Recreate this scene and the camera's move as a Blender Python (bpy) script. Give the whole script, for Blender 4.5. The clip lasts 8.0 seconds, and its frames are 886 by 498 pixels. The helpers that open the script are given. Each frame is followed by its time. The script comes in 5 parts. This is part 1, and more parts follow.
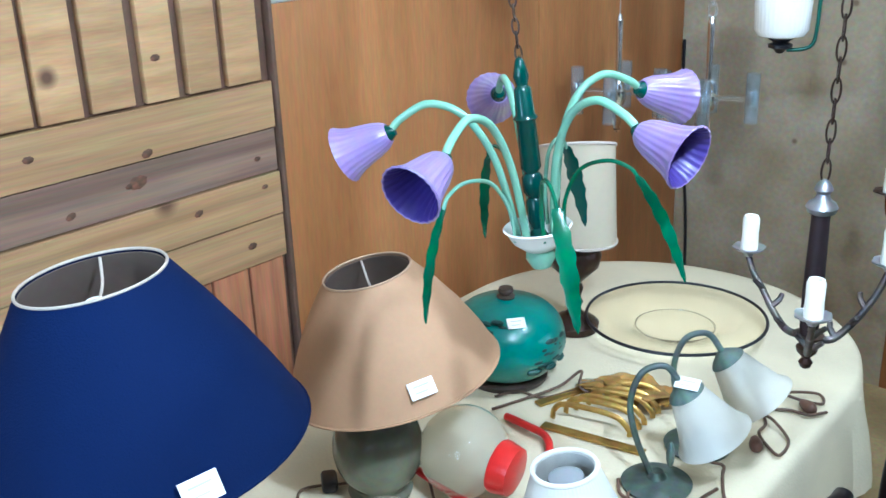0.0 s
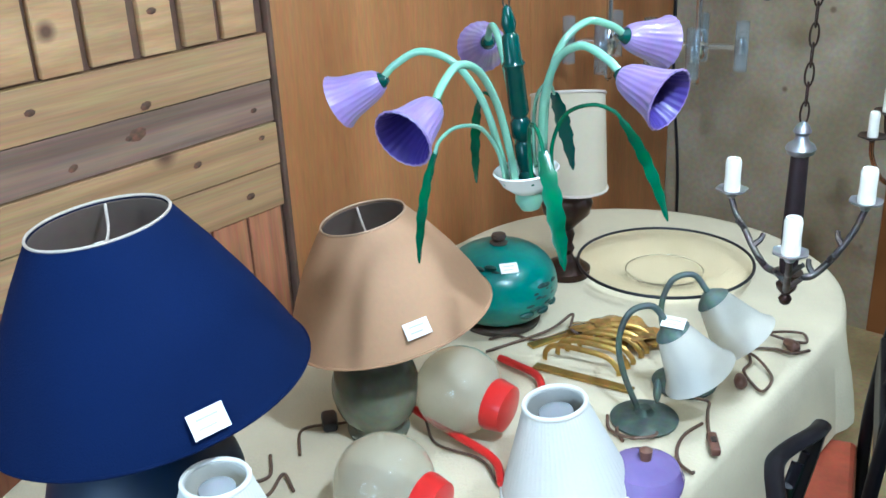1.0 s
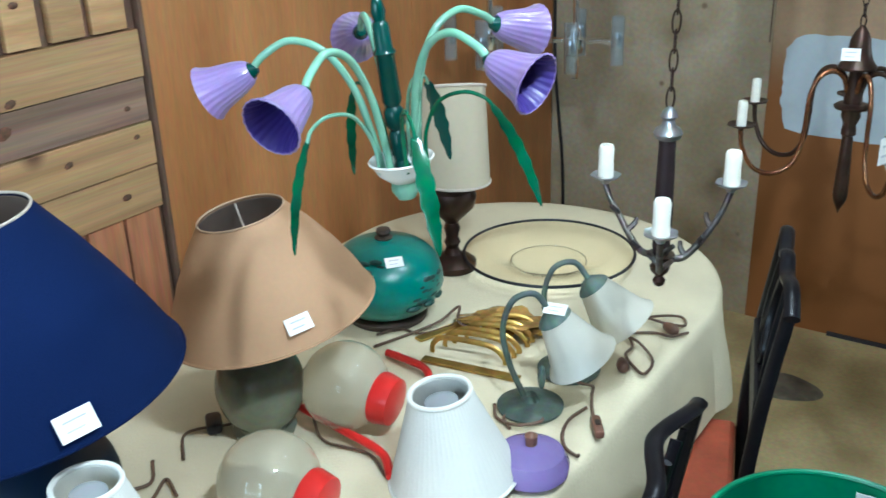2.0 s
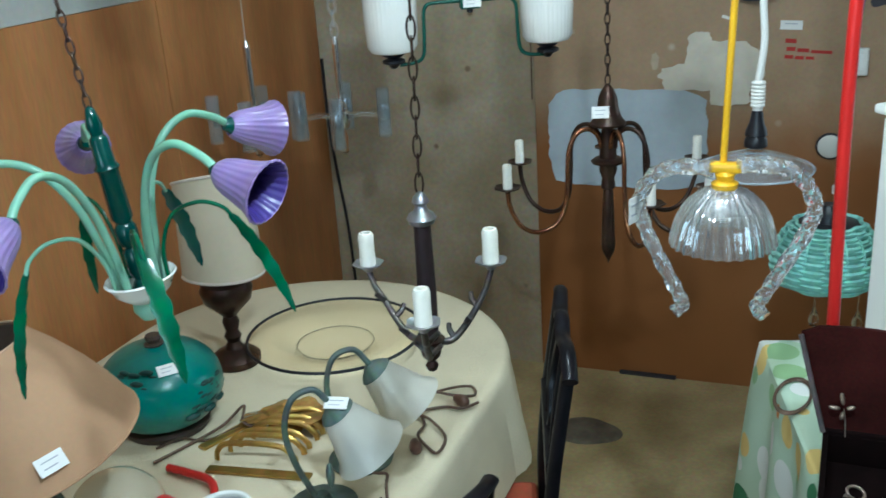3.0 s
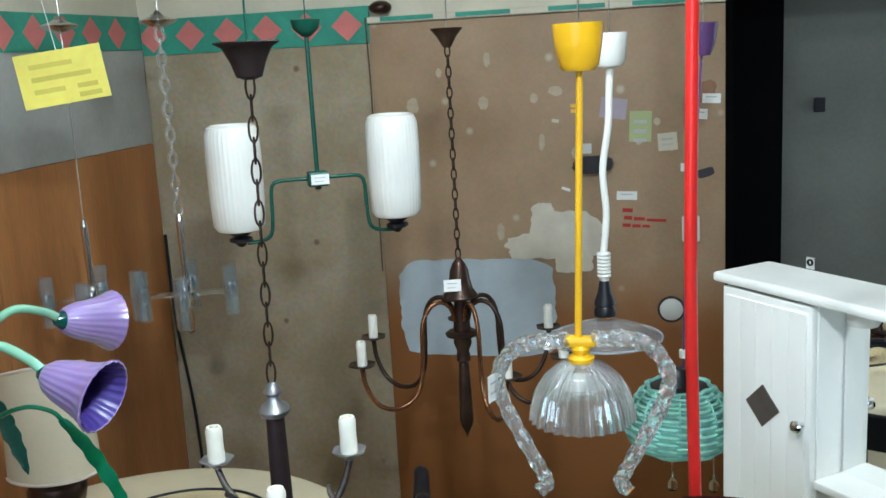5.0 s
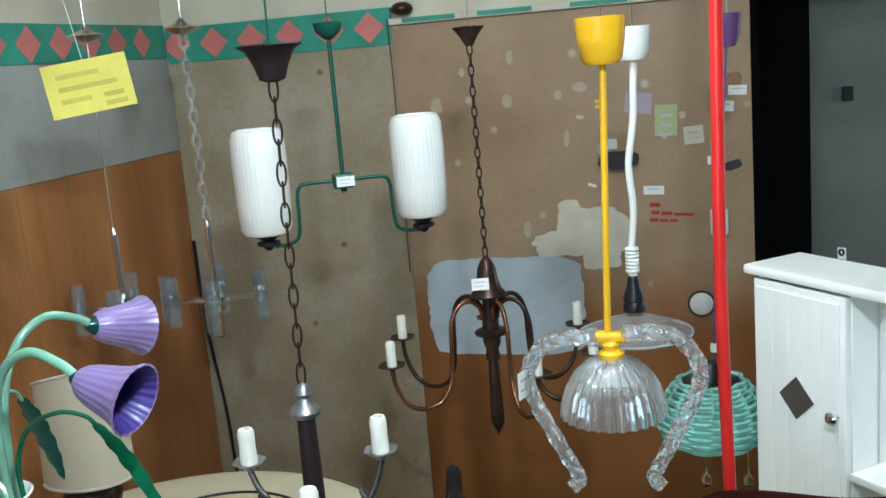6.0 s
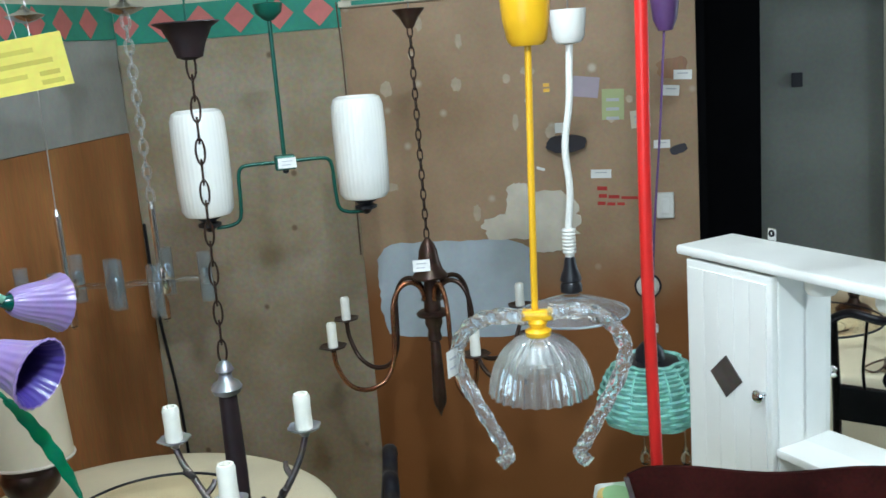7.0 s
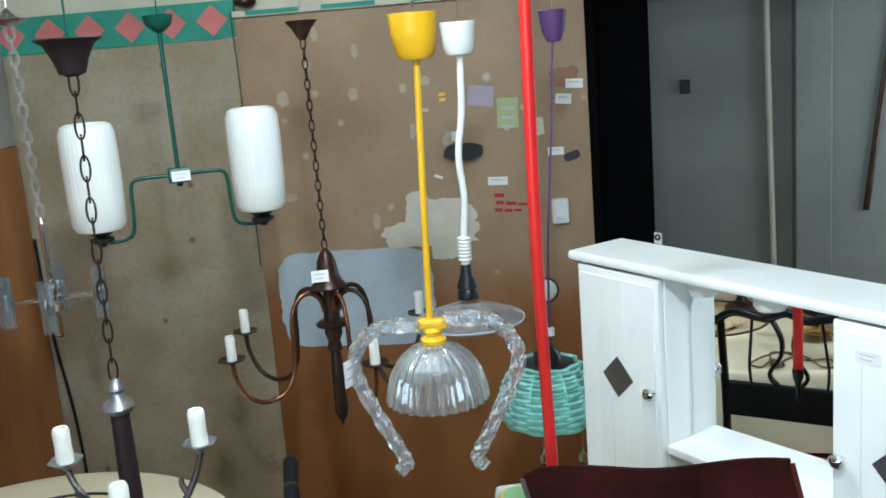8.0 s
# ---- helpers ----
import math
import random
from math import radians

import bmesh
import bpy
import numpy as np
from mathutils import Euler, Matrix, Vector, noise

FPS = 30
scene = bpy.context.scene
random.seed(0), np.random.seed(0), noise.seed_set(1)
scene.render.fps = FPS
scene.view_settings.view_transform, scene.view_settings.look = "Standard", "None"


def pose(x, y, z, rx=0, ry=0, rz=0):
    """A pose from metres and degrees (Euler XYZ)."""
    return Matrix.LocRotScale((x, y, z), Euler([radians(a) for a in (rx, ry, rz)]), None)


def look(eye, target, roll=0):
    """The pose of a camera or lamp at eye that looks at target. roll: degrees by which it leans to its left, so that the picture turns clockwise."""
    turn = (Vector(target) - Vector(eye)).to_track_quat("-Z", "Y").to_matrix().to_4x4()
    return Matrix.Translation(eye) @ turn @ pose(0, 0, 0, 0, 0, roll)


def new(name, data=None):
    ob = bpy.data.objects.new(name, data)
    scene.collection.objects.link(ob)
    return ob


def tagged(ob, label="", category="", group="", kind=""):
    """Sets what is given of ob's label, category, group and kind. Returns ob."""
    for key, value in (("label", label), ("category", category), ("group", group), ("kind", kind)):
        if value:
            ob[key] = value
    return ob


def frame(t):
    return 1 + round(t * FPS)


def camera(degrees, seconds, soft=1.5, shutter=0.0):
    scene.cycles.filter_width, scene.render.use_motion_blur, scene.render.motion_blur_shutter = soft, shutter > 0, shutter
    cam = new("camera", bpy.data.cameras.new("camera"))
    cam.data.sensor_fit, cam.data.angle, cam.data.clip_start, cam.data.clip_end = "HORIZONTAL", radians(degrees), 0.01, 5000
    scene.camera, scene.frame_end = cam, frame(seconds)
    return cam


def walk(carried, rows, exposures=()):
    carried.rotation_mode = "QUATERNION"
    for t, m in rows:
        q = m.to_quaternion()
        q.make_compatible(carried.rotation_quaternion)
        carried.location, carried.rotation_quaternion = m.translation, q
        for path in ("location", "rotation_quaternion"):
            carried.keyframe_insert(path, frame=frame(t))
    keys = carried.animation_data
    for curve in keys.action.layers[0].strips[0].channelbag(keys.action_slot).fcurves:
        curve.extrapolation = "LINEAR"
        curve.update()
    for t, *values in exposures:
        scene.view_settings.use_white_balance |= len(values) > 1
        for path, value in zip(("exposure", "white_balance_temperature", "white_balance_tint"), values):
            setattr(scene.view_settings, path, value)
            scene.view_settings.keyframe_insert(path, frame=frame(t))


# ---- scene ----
cam = camera(48.5, 8.0, shutter=0.2)
PATH = [
    (0, (0.318, -0.396, 1.852), (-0.905, 1.024, 1.156), -2.0),
    (0.5, (0.341, -0.412, 1.873), (-0.833, 1.031, 1.14), -2.0),
    (1, (0.361, -0.437, 1.855), (-0.839, 0.96, 1.074), -2.6),
    (1.2, (0.366, -0.439, 1.843), (-0.831, 0.951, 1.046), -2.3),
    (2.3, (0.391, -0.395, 1.833), (-0.54, 1.195, 1.054), -2.1),
    (2.5, (0.395, -0.361, 1.845), (-0.465, 1.269, 1.069), -2.4),
    (3, (0.423, -0.317, 1.868), (-0.288, 1.42, 1.175), -3.8),
    (3.5, (0.442, -0.301, 1.841), (-0.112, 1.504, 1.182), -4.5),
    (4, (0.442, -0.284, 1.841), (0.015, 1.578, 1.248), -3.2),
    (4.5, (0.424, -0.289, 1.866), (0.003, 1.604, 1.377), -2.9),
    (5, (0.399, -0.264, 1.884), (-0.031, 1.649, 1.493), -3.2),
    (5.2, (0.391, -0.263, 1.878), (-0.062, 1.65, 1.508), -4.2),
    (6.5, (0.428, -0.263, 1.88), (-0.061, 1.634, 1.477), -4.9),
    (7, (0.474, -0.264, 1.864), (0.048, 1.645, 1.447), -4.5),
    (7.5, (0.497, -0.274, 1.855), (0.142, 1.648, 1.433), -4.5),
    (8, (0.501, -0.282, 1.875), (0.262, 1.659, 1.455), -4.6),
]
EXPOSURES = [(0, 0.88, 5150, 9), (1.2, 0.74, 5300, 8), (2.3, 0.48, 5550, 3), (3.0, 0.10, 5550, 2), (3.5, 0.06, 5850, 6), (4.5, 0.2, 5950, 8), (6.5, 0.22, 5850, 7), (8.0, 0.28, 5750, 7)]
walk(cam, [(t, look(eye, target, roll)) for t, eye, target, roll in PATH], EXPOSURES)

# ---- light ----
world = bpy.data.worlds.new("sky")
scene.world = world
world.use_nodes = True
wn = world.node_tree.nodes
sky = wn.new("ShaderNodeTexSky")
sky.sky_type = "NISHITA"
sky.sun_disc = False
sky.sun_elevation = radians(35)
sky.sun_rotation = radians(140)
wn["Background"].inputs["Strength"].default_value = 0.1
world.node_tree.links.new(sky.outputs[0], wn["Background"].inputs["Color"])


def window_light(name, m, w, h, watts, colour):
    lamp = bpy.data.lights.new(name, "AREA")
    lamp.shape, lamp.size, lamp.size_y, lamp.energy, lamp.color = "RECTANGLE", w, h, watts, colour
    ob = new(name, lamp)
    ob.matrix_world = m
    return ob


# daylight of the window behind the walk
window_light("window_light_back", look((-0.25, -1.86, 1.75), (0.5, 1.8, 1.1)), 1.7, 1.3, 31, (0.70, 0.90, 1.0))


def bulb_light(name, at, watts, colour):
    lamp = bpy.data.lights.new(name, "POINT")
    lamp.energy, lamp.color, lamp.shadow_soft_size = watts, colour, 0.05
    new(name, lamp).location = at


# daylight of the passage window
window_light("window_light_passage", look((3.06, 4.0, 1.45), (0.9, 4.3, 1.0)), 0.9, 1.2, 16, (0.80, 0.93, 1.0))

# the ceiling lamps over the hanging lamps, which the glass globes mirror
LAMPS = [(0.48, 0.14, 2.48), (0.10, 1.35, 2.48)]
for at, watts in zip(LAMPS, (72, 28)):
    bulb_light("bulb_light", at, watts, (0.86, 0.96, 1.0))


# ---- materials ----
def mat(name, colour, rough=0.6, metal=0.0, vary=0.15, scale=6.0, bump=0.0, bscale=60.0, trans=0.0, ior=1.45, stretch=(1, 1, 1), second=None, spec=0.5, sub=0.0, coat=0.0):
    """A procedural surface: a base colour with broad stains and fine grain."""
    m = bpy.data.materials.new(name)
    m.use_nodes = True
    nt = m.node_tree
    b = nt.nodes["Principled BSDF"]
    b.inputs["Roughness"].default_value = rough
    b.inputs["Metallic"].default_value = metal
    b.inputs["Transmission Weight"].default_value = trans
    b.inputs["IOR"].default_value = ior
    b.inputs["Specular IOR Level"].default_value = spec
    b.inputs["Coat Weight"].default_value = coat
    b.inputs["Coat Roughness"].default_value = 0.04
    if sub:
        b.inputs["Subsurface Weight"].default_value = sub
        b.inputs["Subsurface Radius"].default_value = (0.02, 0.018, 0.015)
    co = nt.nodes.new("ShaderNodeTexCoord")
    mp = nt.nodes.new("ShaderNodeMapping")
    mp.inputs["Scale"].default_value = stretch
    nt.links.new(co.outputs["Object"], mp.inputs["Vector"])
    n1 = nt.nodes.new("ShaderNodeTexNoise")
    n1.inputs["Scale"].default_value = scale
    n1.inputs["Detail"].default_value = 5
    n2 = nt.nodes.new("ShaderNodeTexNoise")
    n2.inputs["Scale"].default_value = bscale
    n2.inputs["Detail"].default_value = 3
    for n in (n1, n2):
        nt.links.new(mp.outputs[0], n.inputs["Vector"])
    dark = tuple(c * (1 - vary) for c in colour)
    light = second or tuple(min(1.0, c * (1 + vary)) for c in colour)
    ramp = nt.nodes.new("ShaderNodeValToRGB")
    ramp.color_ramp.elements[0].position, ramp.color_ramp.elements[1].position = 0.32, 0.68
    ramp.color_ramp.elements[0].color, ramp.color_ramp.elements[1].color = (*dark, 1), (*light, 1)
    nt.links.new(n1.outputs["Fac"], ramp.inputs["Fac"])
    mix = nt.nodes.new("ShaderNodeMix")
    mix.data_type, mix.blend_type = "RGBA", "OVERLAY"
    mix.inputs["Factor"].default_value = min(0.5, vary * 1.2)
    nt.links.new(ramp.outputs["Color"], mix.inputs["A"])
    nt.links.new(n2.outputs["Color"], mix.inputs["B"])
    hs = nt.nodes.new("ShaderNodeHueSaturation")
    info = nt.nodes.new("ShaderNodeObjectInfo")
    val = nt.nodes.new("ShaderNodeMapRange")
    val.inputs["To Min"].default_value, val.inputs["To Max"].default_value = 1 - vary * 0.6, 1 + vary * 0.6
    nt.links.new(info.outputs["Random"], val.inputs["Value"])
    nt.links.new(val.outputs["Result"], hs.inputs["Value"])
    nt.links.new(mix.outputs["Result"], hs.inputs["Color"])
    bw = nt.nodes.new("ShaderNodeRGBToBW")
    nt.links.new(n2.outputs["Color"], bw.inputs[0])
    nt.links.new(hs.outputs["Color"], b.inputs["Base Color"])
    if bump:
        bp = nt.nodes.new("ShaderNodeBump")
        bp.inputs["Strength"].default_value = bump
        bp.inputs["Distance"].default_value = 0.004
        nt.links.new(bw.outputs[0], bp.inputs["Height"])
        nt.links.new(bp.outputs[0], b.inputs["Normal"])
    return m


def knots(m, colour, scale=2.2, size=0.09, stretch=(1, 1, 1)):
    """Adds dark knots of their own to a wood."""
    nt = m.node_tree
    b = nt.nodes["Principled BSDF"]
    old = b.inputs["Base Color"].links[0].from_socket
    co = nt.nodes.new("ShaderNodeTexCoord")
    mp = nt.nodes.new("ShaderNodeMapping")
    mp.inputs["Scale"].default_value = stretch
    v = nt.nodes.new("ShaderNodeTexVoronoi")
    v.inputs["Scale"].default_value = scale
    r = nt.nodes.new("ShaderNodeValToRGB")
    r.color_ramp.elements[0].position, r.color_ramp.elements[1].position = size * 0.4, size
    r.color_ramp.elements[0].color, r.color_ramp.elements[1].color = (1, 1, 1, 1), (0, 0, 0, 1)
    mx = nt.nodes.new("ShaderNodeMix")
    mx.data_type = "RGBA"
    mx.inputs["B"].default_value = (*colour, 1)
    nt.links.new(co.outputs["Object"], mp.inputs["Vector"])
    nt.links.new(mp.outputs[0], v.inputs["Vector"])
    nt.links.new(v.outputs["Distance"], r.inputs["Fac"])
    nt.links.new(r.outputs["Color"], mx.inputs["Factor"])
    nt.links.new(old, mx.inputs["A"])
    nt.links.new(mx.outputs["Result"], b.inputs["Base Color"])
    return m


PINE = knots(mat("pine_board", (0.42, 0.225, 0.095), 0.55, vary=0.22, scale=3, bump=0.25, bscale=22, stretch=(1, 1, 9), second=(0.48, 0.295, 0.14)), (0.11, 0.05, 0.025), 5.0, 0.14)
PINE_LONG = knots(mat("pine_plank", (0.33, 0.185, 0.082), 0.55, vary=0.25, scale=3, bump=0.25, bscale=22, stretch=(1, 0.35, 9), second=(0.42, 0.255, 0.12)), (0.11, 0.05, 0.025), 5.0, 0.2)
PINE_GREY = knots(mat("grey_brown_plank", (0.19, 0.112, 0.075), 0.55, vary=0.25, scale=3, bump=0.25, bscale=22, stretch=(1, 0.35, 9), second=(0.27, 0.17, 0.115)), (0.09, 0.045, 0.025), 4.0, 0.12)
PINE_RED = mat("reddish_board", (0.30, 0.12, 0.055), 0.55, vary=0.3, scale=4, bump=0.2, bscale=25, stretch=(1, 6, 0.6))
BACKING = mat("brown_backing_board", (0.12, 0.065, 0.04), 0.7, vary=0.25, scale=8)
KNOT = mat("wood_knot", (0.10, 0.045, 0.025), 0.6, vary=0.35, scale=60)
VENEER = mat("brown_veneer", (0.41, 0.158, 0.046), 0.38, vary=0.24, scale=2.2, bump=0.1, bscale=40, stretch=(1, 3.0, 0.45), second=(0.49, 0.215, 0.075))
VENEER2 = mat("varnished_panel", (0.27, 0.125, 0.045), 0.42, vary=0.25, scale=2.5, bump=0.1, bscale=40, stretch=(2.5, 1, 0.5))
GREYPAINT = mat("grey_wall_paint", (0.38, 0.38, 0.35), 0.75, vary=0.12, scale=5, bump=0.2, bscale=50)
TANWALL = knots(mat("stained_tan_wall", (0.45, 0.345, 0.20), 0.7, vary=0.26, scale=3.2, bump=0.2, bscale=60, second=(0.48, 0.405, 0.295)), (0.18, 0.12, 0.07), 4.7, 0.075)
DARKWALL = mat("brown_shop_wall", (0.08, 0.062, 0.05), 0.7, vary=0.2, scale=2)
CREAM = mat("cream_plaster", (0.66, 0.60, 0.47), 0.8, vary=0.1, scale=4, bump=0.25, bscale=60)
PLY = knots(mat("scuffed_chipboard", (0.39, 0.25, 0.14), 0.6, vary=0.16, scale=3, bump=0.18, bscale=80, second=(0.43, 0.29, 0.175)), (0.52, 0.44, 0.33), 7.5, 0.14)


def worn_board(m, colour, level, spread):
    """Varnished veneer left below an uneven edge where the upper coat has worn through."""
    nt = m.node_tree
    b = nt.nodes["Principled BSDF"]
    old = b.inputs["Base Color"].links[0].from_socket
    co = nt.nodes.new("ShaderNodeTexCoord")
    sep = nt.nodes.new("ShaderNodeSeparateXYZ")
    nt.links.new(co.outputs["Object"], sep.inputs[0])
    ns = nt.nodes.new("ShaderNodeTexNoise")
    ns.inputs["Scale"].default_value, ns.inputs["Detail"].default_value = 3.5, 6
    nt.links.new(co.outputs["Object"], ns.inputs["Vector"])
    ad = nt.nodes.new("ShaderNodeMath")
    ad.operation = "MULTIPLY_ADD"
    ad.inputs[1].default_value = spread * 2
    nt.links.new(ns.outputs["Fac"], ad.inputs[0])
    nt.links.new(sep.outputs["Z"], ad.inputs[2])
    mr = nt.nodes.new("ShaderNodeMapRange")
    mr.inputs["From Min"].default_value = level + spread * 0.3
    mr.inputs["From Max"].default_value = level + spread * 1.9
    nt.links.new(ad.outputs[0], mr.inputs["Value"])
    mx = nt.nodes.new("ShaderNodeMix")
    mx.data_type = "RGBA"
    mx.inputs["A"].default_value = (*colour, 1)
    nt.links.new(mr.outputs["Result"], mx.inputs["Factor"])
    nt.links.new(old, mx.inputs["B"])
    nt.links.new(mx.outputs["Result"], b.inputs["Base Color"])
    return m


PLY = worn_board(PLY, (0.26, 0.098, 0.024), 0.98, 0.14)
PATCHBLUE = mat("pale_blue_filler", (0.47, 0.53, 0.57), 0.7, vary=0.08, scale=8, bump=0.2)
PATCHWHITE = mat("bare_plaster", (0.64, 0.58, 0.47), 0.8, vary=0.1, scale=9, bump=0.3)
TEALPAINT = mat("teal_paint", (0.05, 0.30, 0.21), 0.6, vary=0.15)
PINKPAINT = mat("pink_paint", (0.62, 0.19, 0.17), 0.6, vary=0.12)
FLOOR = mat("worn_concrete", (0.33, 0.235, 0.10), 0.55, vary=0.28, scale=3.0, bump=0.25, bscale=70, second=(0.42, 0.32, 0.16))
FLOORPATCH = mat("dark_floor_patch", (0.10, 0.085, 0.06), 0.45, vary=0.3, scale=20)
GREYWALL = mat("grey_plaster", (0.22, 0.225, 0.195), 0.8, vary=0.14, scale=2.0, bump=0.2, bscale=50)
# near-black colour that stands for the missing light in the passage
PASSAGESHADE = mat("painted_passage_shade", (0.006, 0.006, 0.007), 0.95, vary=0.1, spec=0.05)
CEIL = mat("ceiling_paint", (0.46, 0.44, 0.40), 0.85, vary=0.08, bump=0.1)
CLOTH = mat("white_tablecloth", (0.70, 0.61, 0.42), 0.85, vary=0.07, scale=5, bump=0.35, bscale=160)
BLUE = mat("blue_fabric", (0.0013, 0.008, 0.045), 0.85, vary=0.12, scale=4, bump=0.3, bscale=350, spec=0.15)
BLUEGLAZE = mat("blue_glaze", (0.002, 0.016, 0.045), 0.45, vary=0.2)
BEIGE = mat("beige_parchment", (0.45, 0.26, 0.14), 0.7, vary=0.07, scale=3, bump=0.08, bscale=120)
LINING = mat("shade_lining", (0.13, 0.095, 0.08), 0.8, vary=0.12)
TRIM = mat("pale_rim_tape", (0.50, 0.42, 0.35), 0.6, vary=0.06)
RIMTAN = mat("tan_rim_tape", (0.46, 0.30, 0.19), 0.65, vary=0.06)
WIRE = mat("steel_wire", (0.55, 0.53, 0.50), 0.35, 1.0, vary=0.1)
PAPER = mat("white_paper", (0.82, 0.80, 0.76), 0.7, vary=0.04)
INK = mat("grey_ink", (0.46, 0.46, 0.48), 0.7, vary=0.1)
TEALPOT = mat("teal_lacquer", (0.004, 0.165, 0.135), 0.3, vary=0.22, scale=7, bump=0.1, coat=0.3)
TEALDARK = mat("dark_relief", (0.012, 0.055, 0.045), 0.45, vary=0.3, scale=30)
DARKBASE = mat("dark_wood_foot", (0.045, 0.03, 0.022), 0.4, vary=0.3, scale=20)
BRONZE = mat("dark_bronze", (0.05, 0.028, 0.02), 0.35, 0.7, vary=0.35, scale=14, bump=0.1)
COPPER = mat("burnished_copper", (0.28, 0.12, 0.06), 0.25, 0.9, vary=0.35, scale=12)
CREAMSHADE = mat("cream_paper", (0.50, 0.43, 0.31), 0.8, vary=0.06, scale=4, sub=0.1)
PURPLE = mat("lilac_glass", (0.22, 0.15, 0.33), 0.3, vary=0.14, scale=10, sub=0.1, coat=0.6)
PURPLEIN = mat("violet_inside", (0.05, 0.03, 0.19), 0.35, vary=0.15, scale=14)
ARMGREEN = mat("pale_green_glass", (0.18, 0.35, 0.245), 0.18, vary=0.12, scale=9, sub=0.15)
STEMGREEN = mat("dark_green_glass", (0.002, 0.045, 0.036), 0.15, vary=0.25, scale=12)
LEAFGREEN = mat("green_glass_leaf", (0.006, 0.09, 0.04), 0.2, vary=0.3, scale=18, sub=0.1)
MILK = mat("opal_glass", (0.80, 0.79, 0.74), 0.22, vary=0.03, sub=0.25)
FROST = mat("frosted_glass", (0.88, 0.86, 0.78), 0.45, vary=0.05, scale=9, trans=0.6, ior=1.08, coat=0.2)
GREYGLOBE = mat("smoky_globe_glass", (0.82, 0.78, 0.66), 0.10, vary=0.04, trans=0.78, ior=1.06, coat=1.0)
REDPLASTIC = mat("red_plastic", (0.62, 0.022, 0.018), 0.28, vary=0.1)
WHITEFAB = mat("pleated_white_fabric", (0.66, 0.65, 0.60), 0.85, vary=0.04, bump=0.2, bscale=200)
BULB = mat("clear_bulb_glass", (0.55, 0.57, 0.60), 0.08, vary=0.1, trans=0.5)
LILACGLASS = mat("lilac_bowl_glass", (0.44, 0.33, 0.72), 0.08, vary=0.1, trans=0.55, ior=1.3)
VERDIGRIS = mat("verdigris_iron", (0.10, 0.135, 0.115), 0.5, 0.3, vary=0.3, scale=25, bump=0.2)
GOLD = mat("brass_gilt", (0.46, 0.29, 0.075), 0.3, 0.8, vary=0.25, scale=18)
AMBER = mat("amber_glass", (0.34, 0.19, 0.05), 0.2, vary=0.3, scale=20, spec=0.7)
CLEAR = mat("clear_glass", (0.93, 0.95, 0.95), 0.04, vary=0.02, trans=1.0, ior=1.45)
DOMEGLASS = mat("silvery_pressed_glass", (0.92, 0.94, 0.94), 0.03, 0.08, vary=0.02, trans=0.9, ior=1.45, coat=1.0)
ARMGLASS = mat("bright_twisted_glass", (0.93, 0.95, 0.96), 0.02, vary=0.02, trans=0.9, ior=1.35, coat=1.0)
DISHGLASS = mat("thin_dish_glass", (0.96, 0.91, 0.80), 0.03, vary=0.02, trans=1.0, ior=1.16)
TUBEGLASS = mat("bluish_tube_glass", (0.80, 0.88, 0.94), 0.06, vary=0.05, trans=0.92, ior=1.1, coat=0.8)
BLACK = mat("black_plastic", (0.012, 0.012, 0.016), 0.35, vary=0.2)
BROWNCORD = mat("brown_cord", (0.12, 0.07, 0.045), 0.5, vary=0.2)
BROWNPLUG = mat("brown_plug", (0.15, 0.07, 0.045), 0.4, vary=0.2)
CANDLE = mat("candle_sleeve", (0.78, 0.75, 0.66), 0.5, vary=0.06, scale=30, sub=0.1)
PEWTER = mat("pewter", (0.34, 0.34, 0.35), 0.38, 0.8, vary=0.25, scale=20)
PEWTER_DARK = mat("dull_dark_pewter", (0.10, 0.085, 0.08), 0.42, 0.7, vary=0.35, scale=40, bump=0.2)
DARKLEATHER = mat("dark_turned_wood", (0.016, 0.009, 0.010), 0.5, vary=0.25, scale=16, bump=0.15, spec=0.3)
GREENMETAL = mat("green_metal", (0.006, 0.075, 0.05), 0.35, 0.2, vary=0.2)
YELLOW = mat("yellow_plastic", (0.80, 0.44, 0.012), 0.3, vary=0.06)
WHITEPL = mat("white_plastic", (0.78, 0.76, 0.70), 0.35, vary=0.05)
GREYCUP = mat("purple_plastic", (0.10, 0.045, 0.14), 0.4, vary=0.15)
MINT = mat("mint_wicker", (0.27, 0.56, 0.47), 0.5, vary=0.2, scale=30, bump=0.2)
CABWHITE = mat("white_gloss_paint", (0.87, 0.86, 0.81), 0.4, vary=0.04, scale=5, bump=0.06, bscale=90)
MIRROR = mat("mirror_silver", (0.93, 0.94, 0.94), 0.015, 1.0, vary=0.01)
STEELGREY = mat("brushed_inlay", (0.20, 0.18, 0.18), 0.3, 0.8, vary=0.2)
CHROME = mat("chrome", (0.72, 0.73, 0.74), 0.15, 1.0, vary=0.05)
MAROON = mat("maroon_velvet", (0.05, 0.010, 0.008), 0.95, vary=0.7, scale=5, bump=0.2, bscale=150, spec=0.1)
CASEEDGE = mat("worn_case_edge", (0.11, 0.085, 0.085), 0.6, vary=0.3, scale=30)
# case lining with the shade of the inside put into its colour
CASESHADE = mat("shaded_case_lining", (0.004, 0.0016, 0.0014), 0.95, vary=0.3, scale=20, spec=0.08)
TRINKET = mat("tarnished_trinkets", (0.30, 0.24, 0.18), 0.4, 0.5, vary=0.3, scale=40)
EBONY = mat("black_lacquered_wood", (0.006, 0.005, 0.007), 0.3, vary=0.3, scale=12, spec=0.25)
REDSEAT = mat("red_leather", (0.30, 0.06, 0.028), 0.45, vary=0.25, scale=9, bump=0.1)
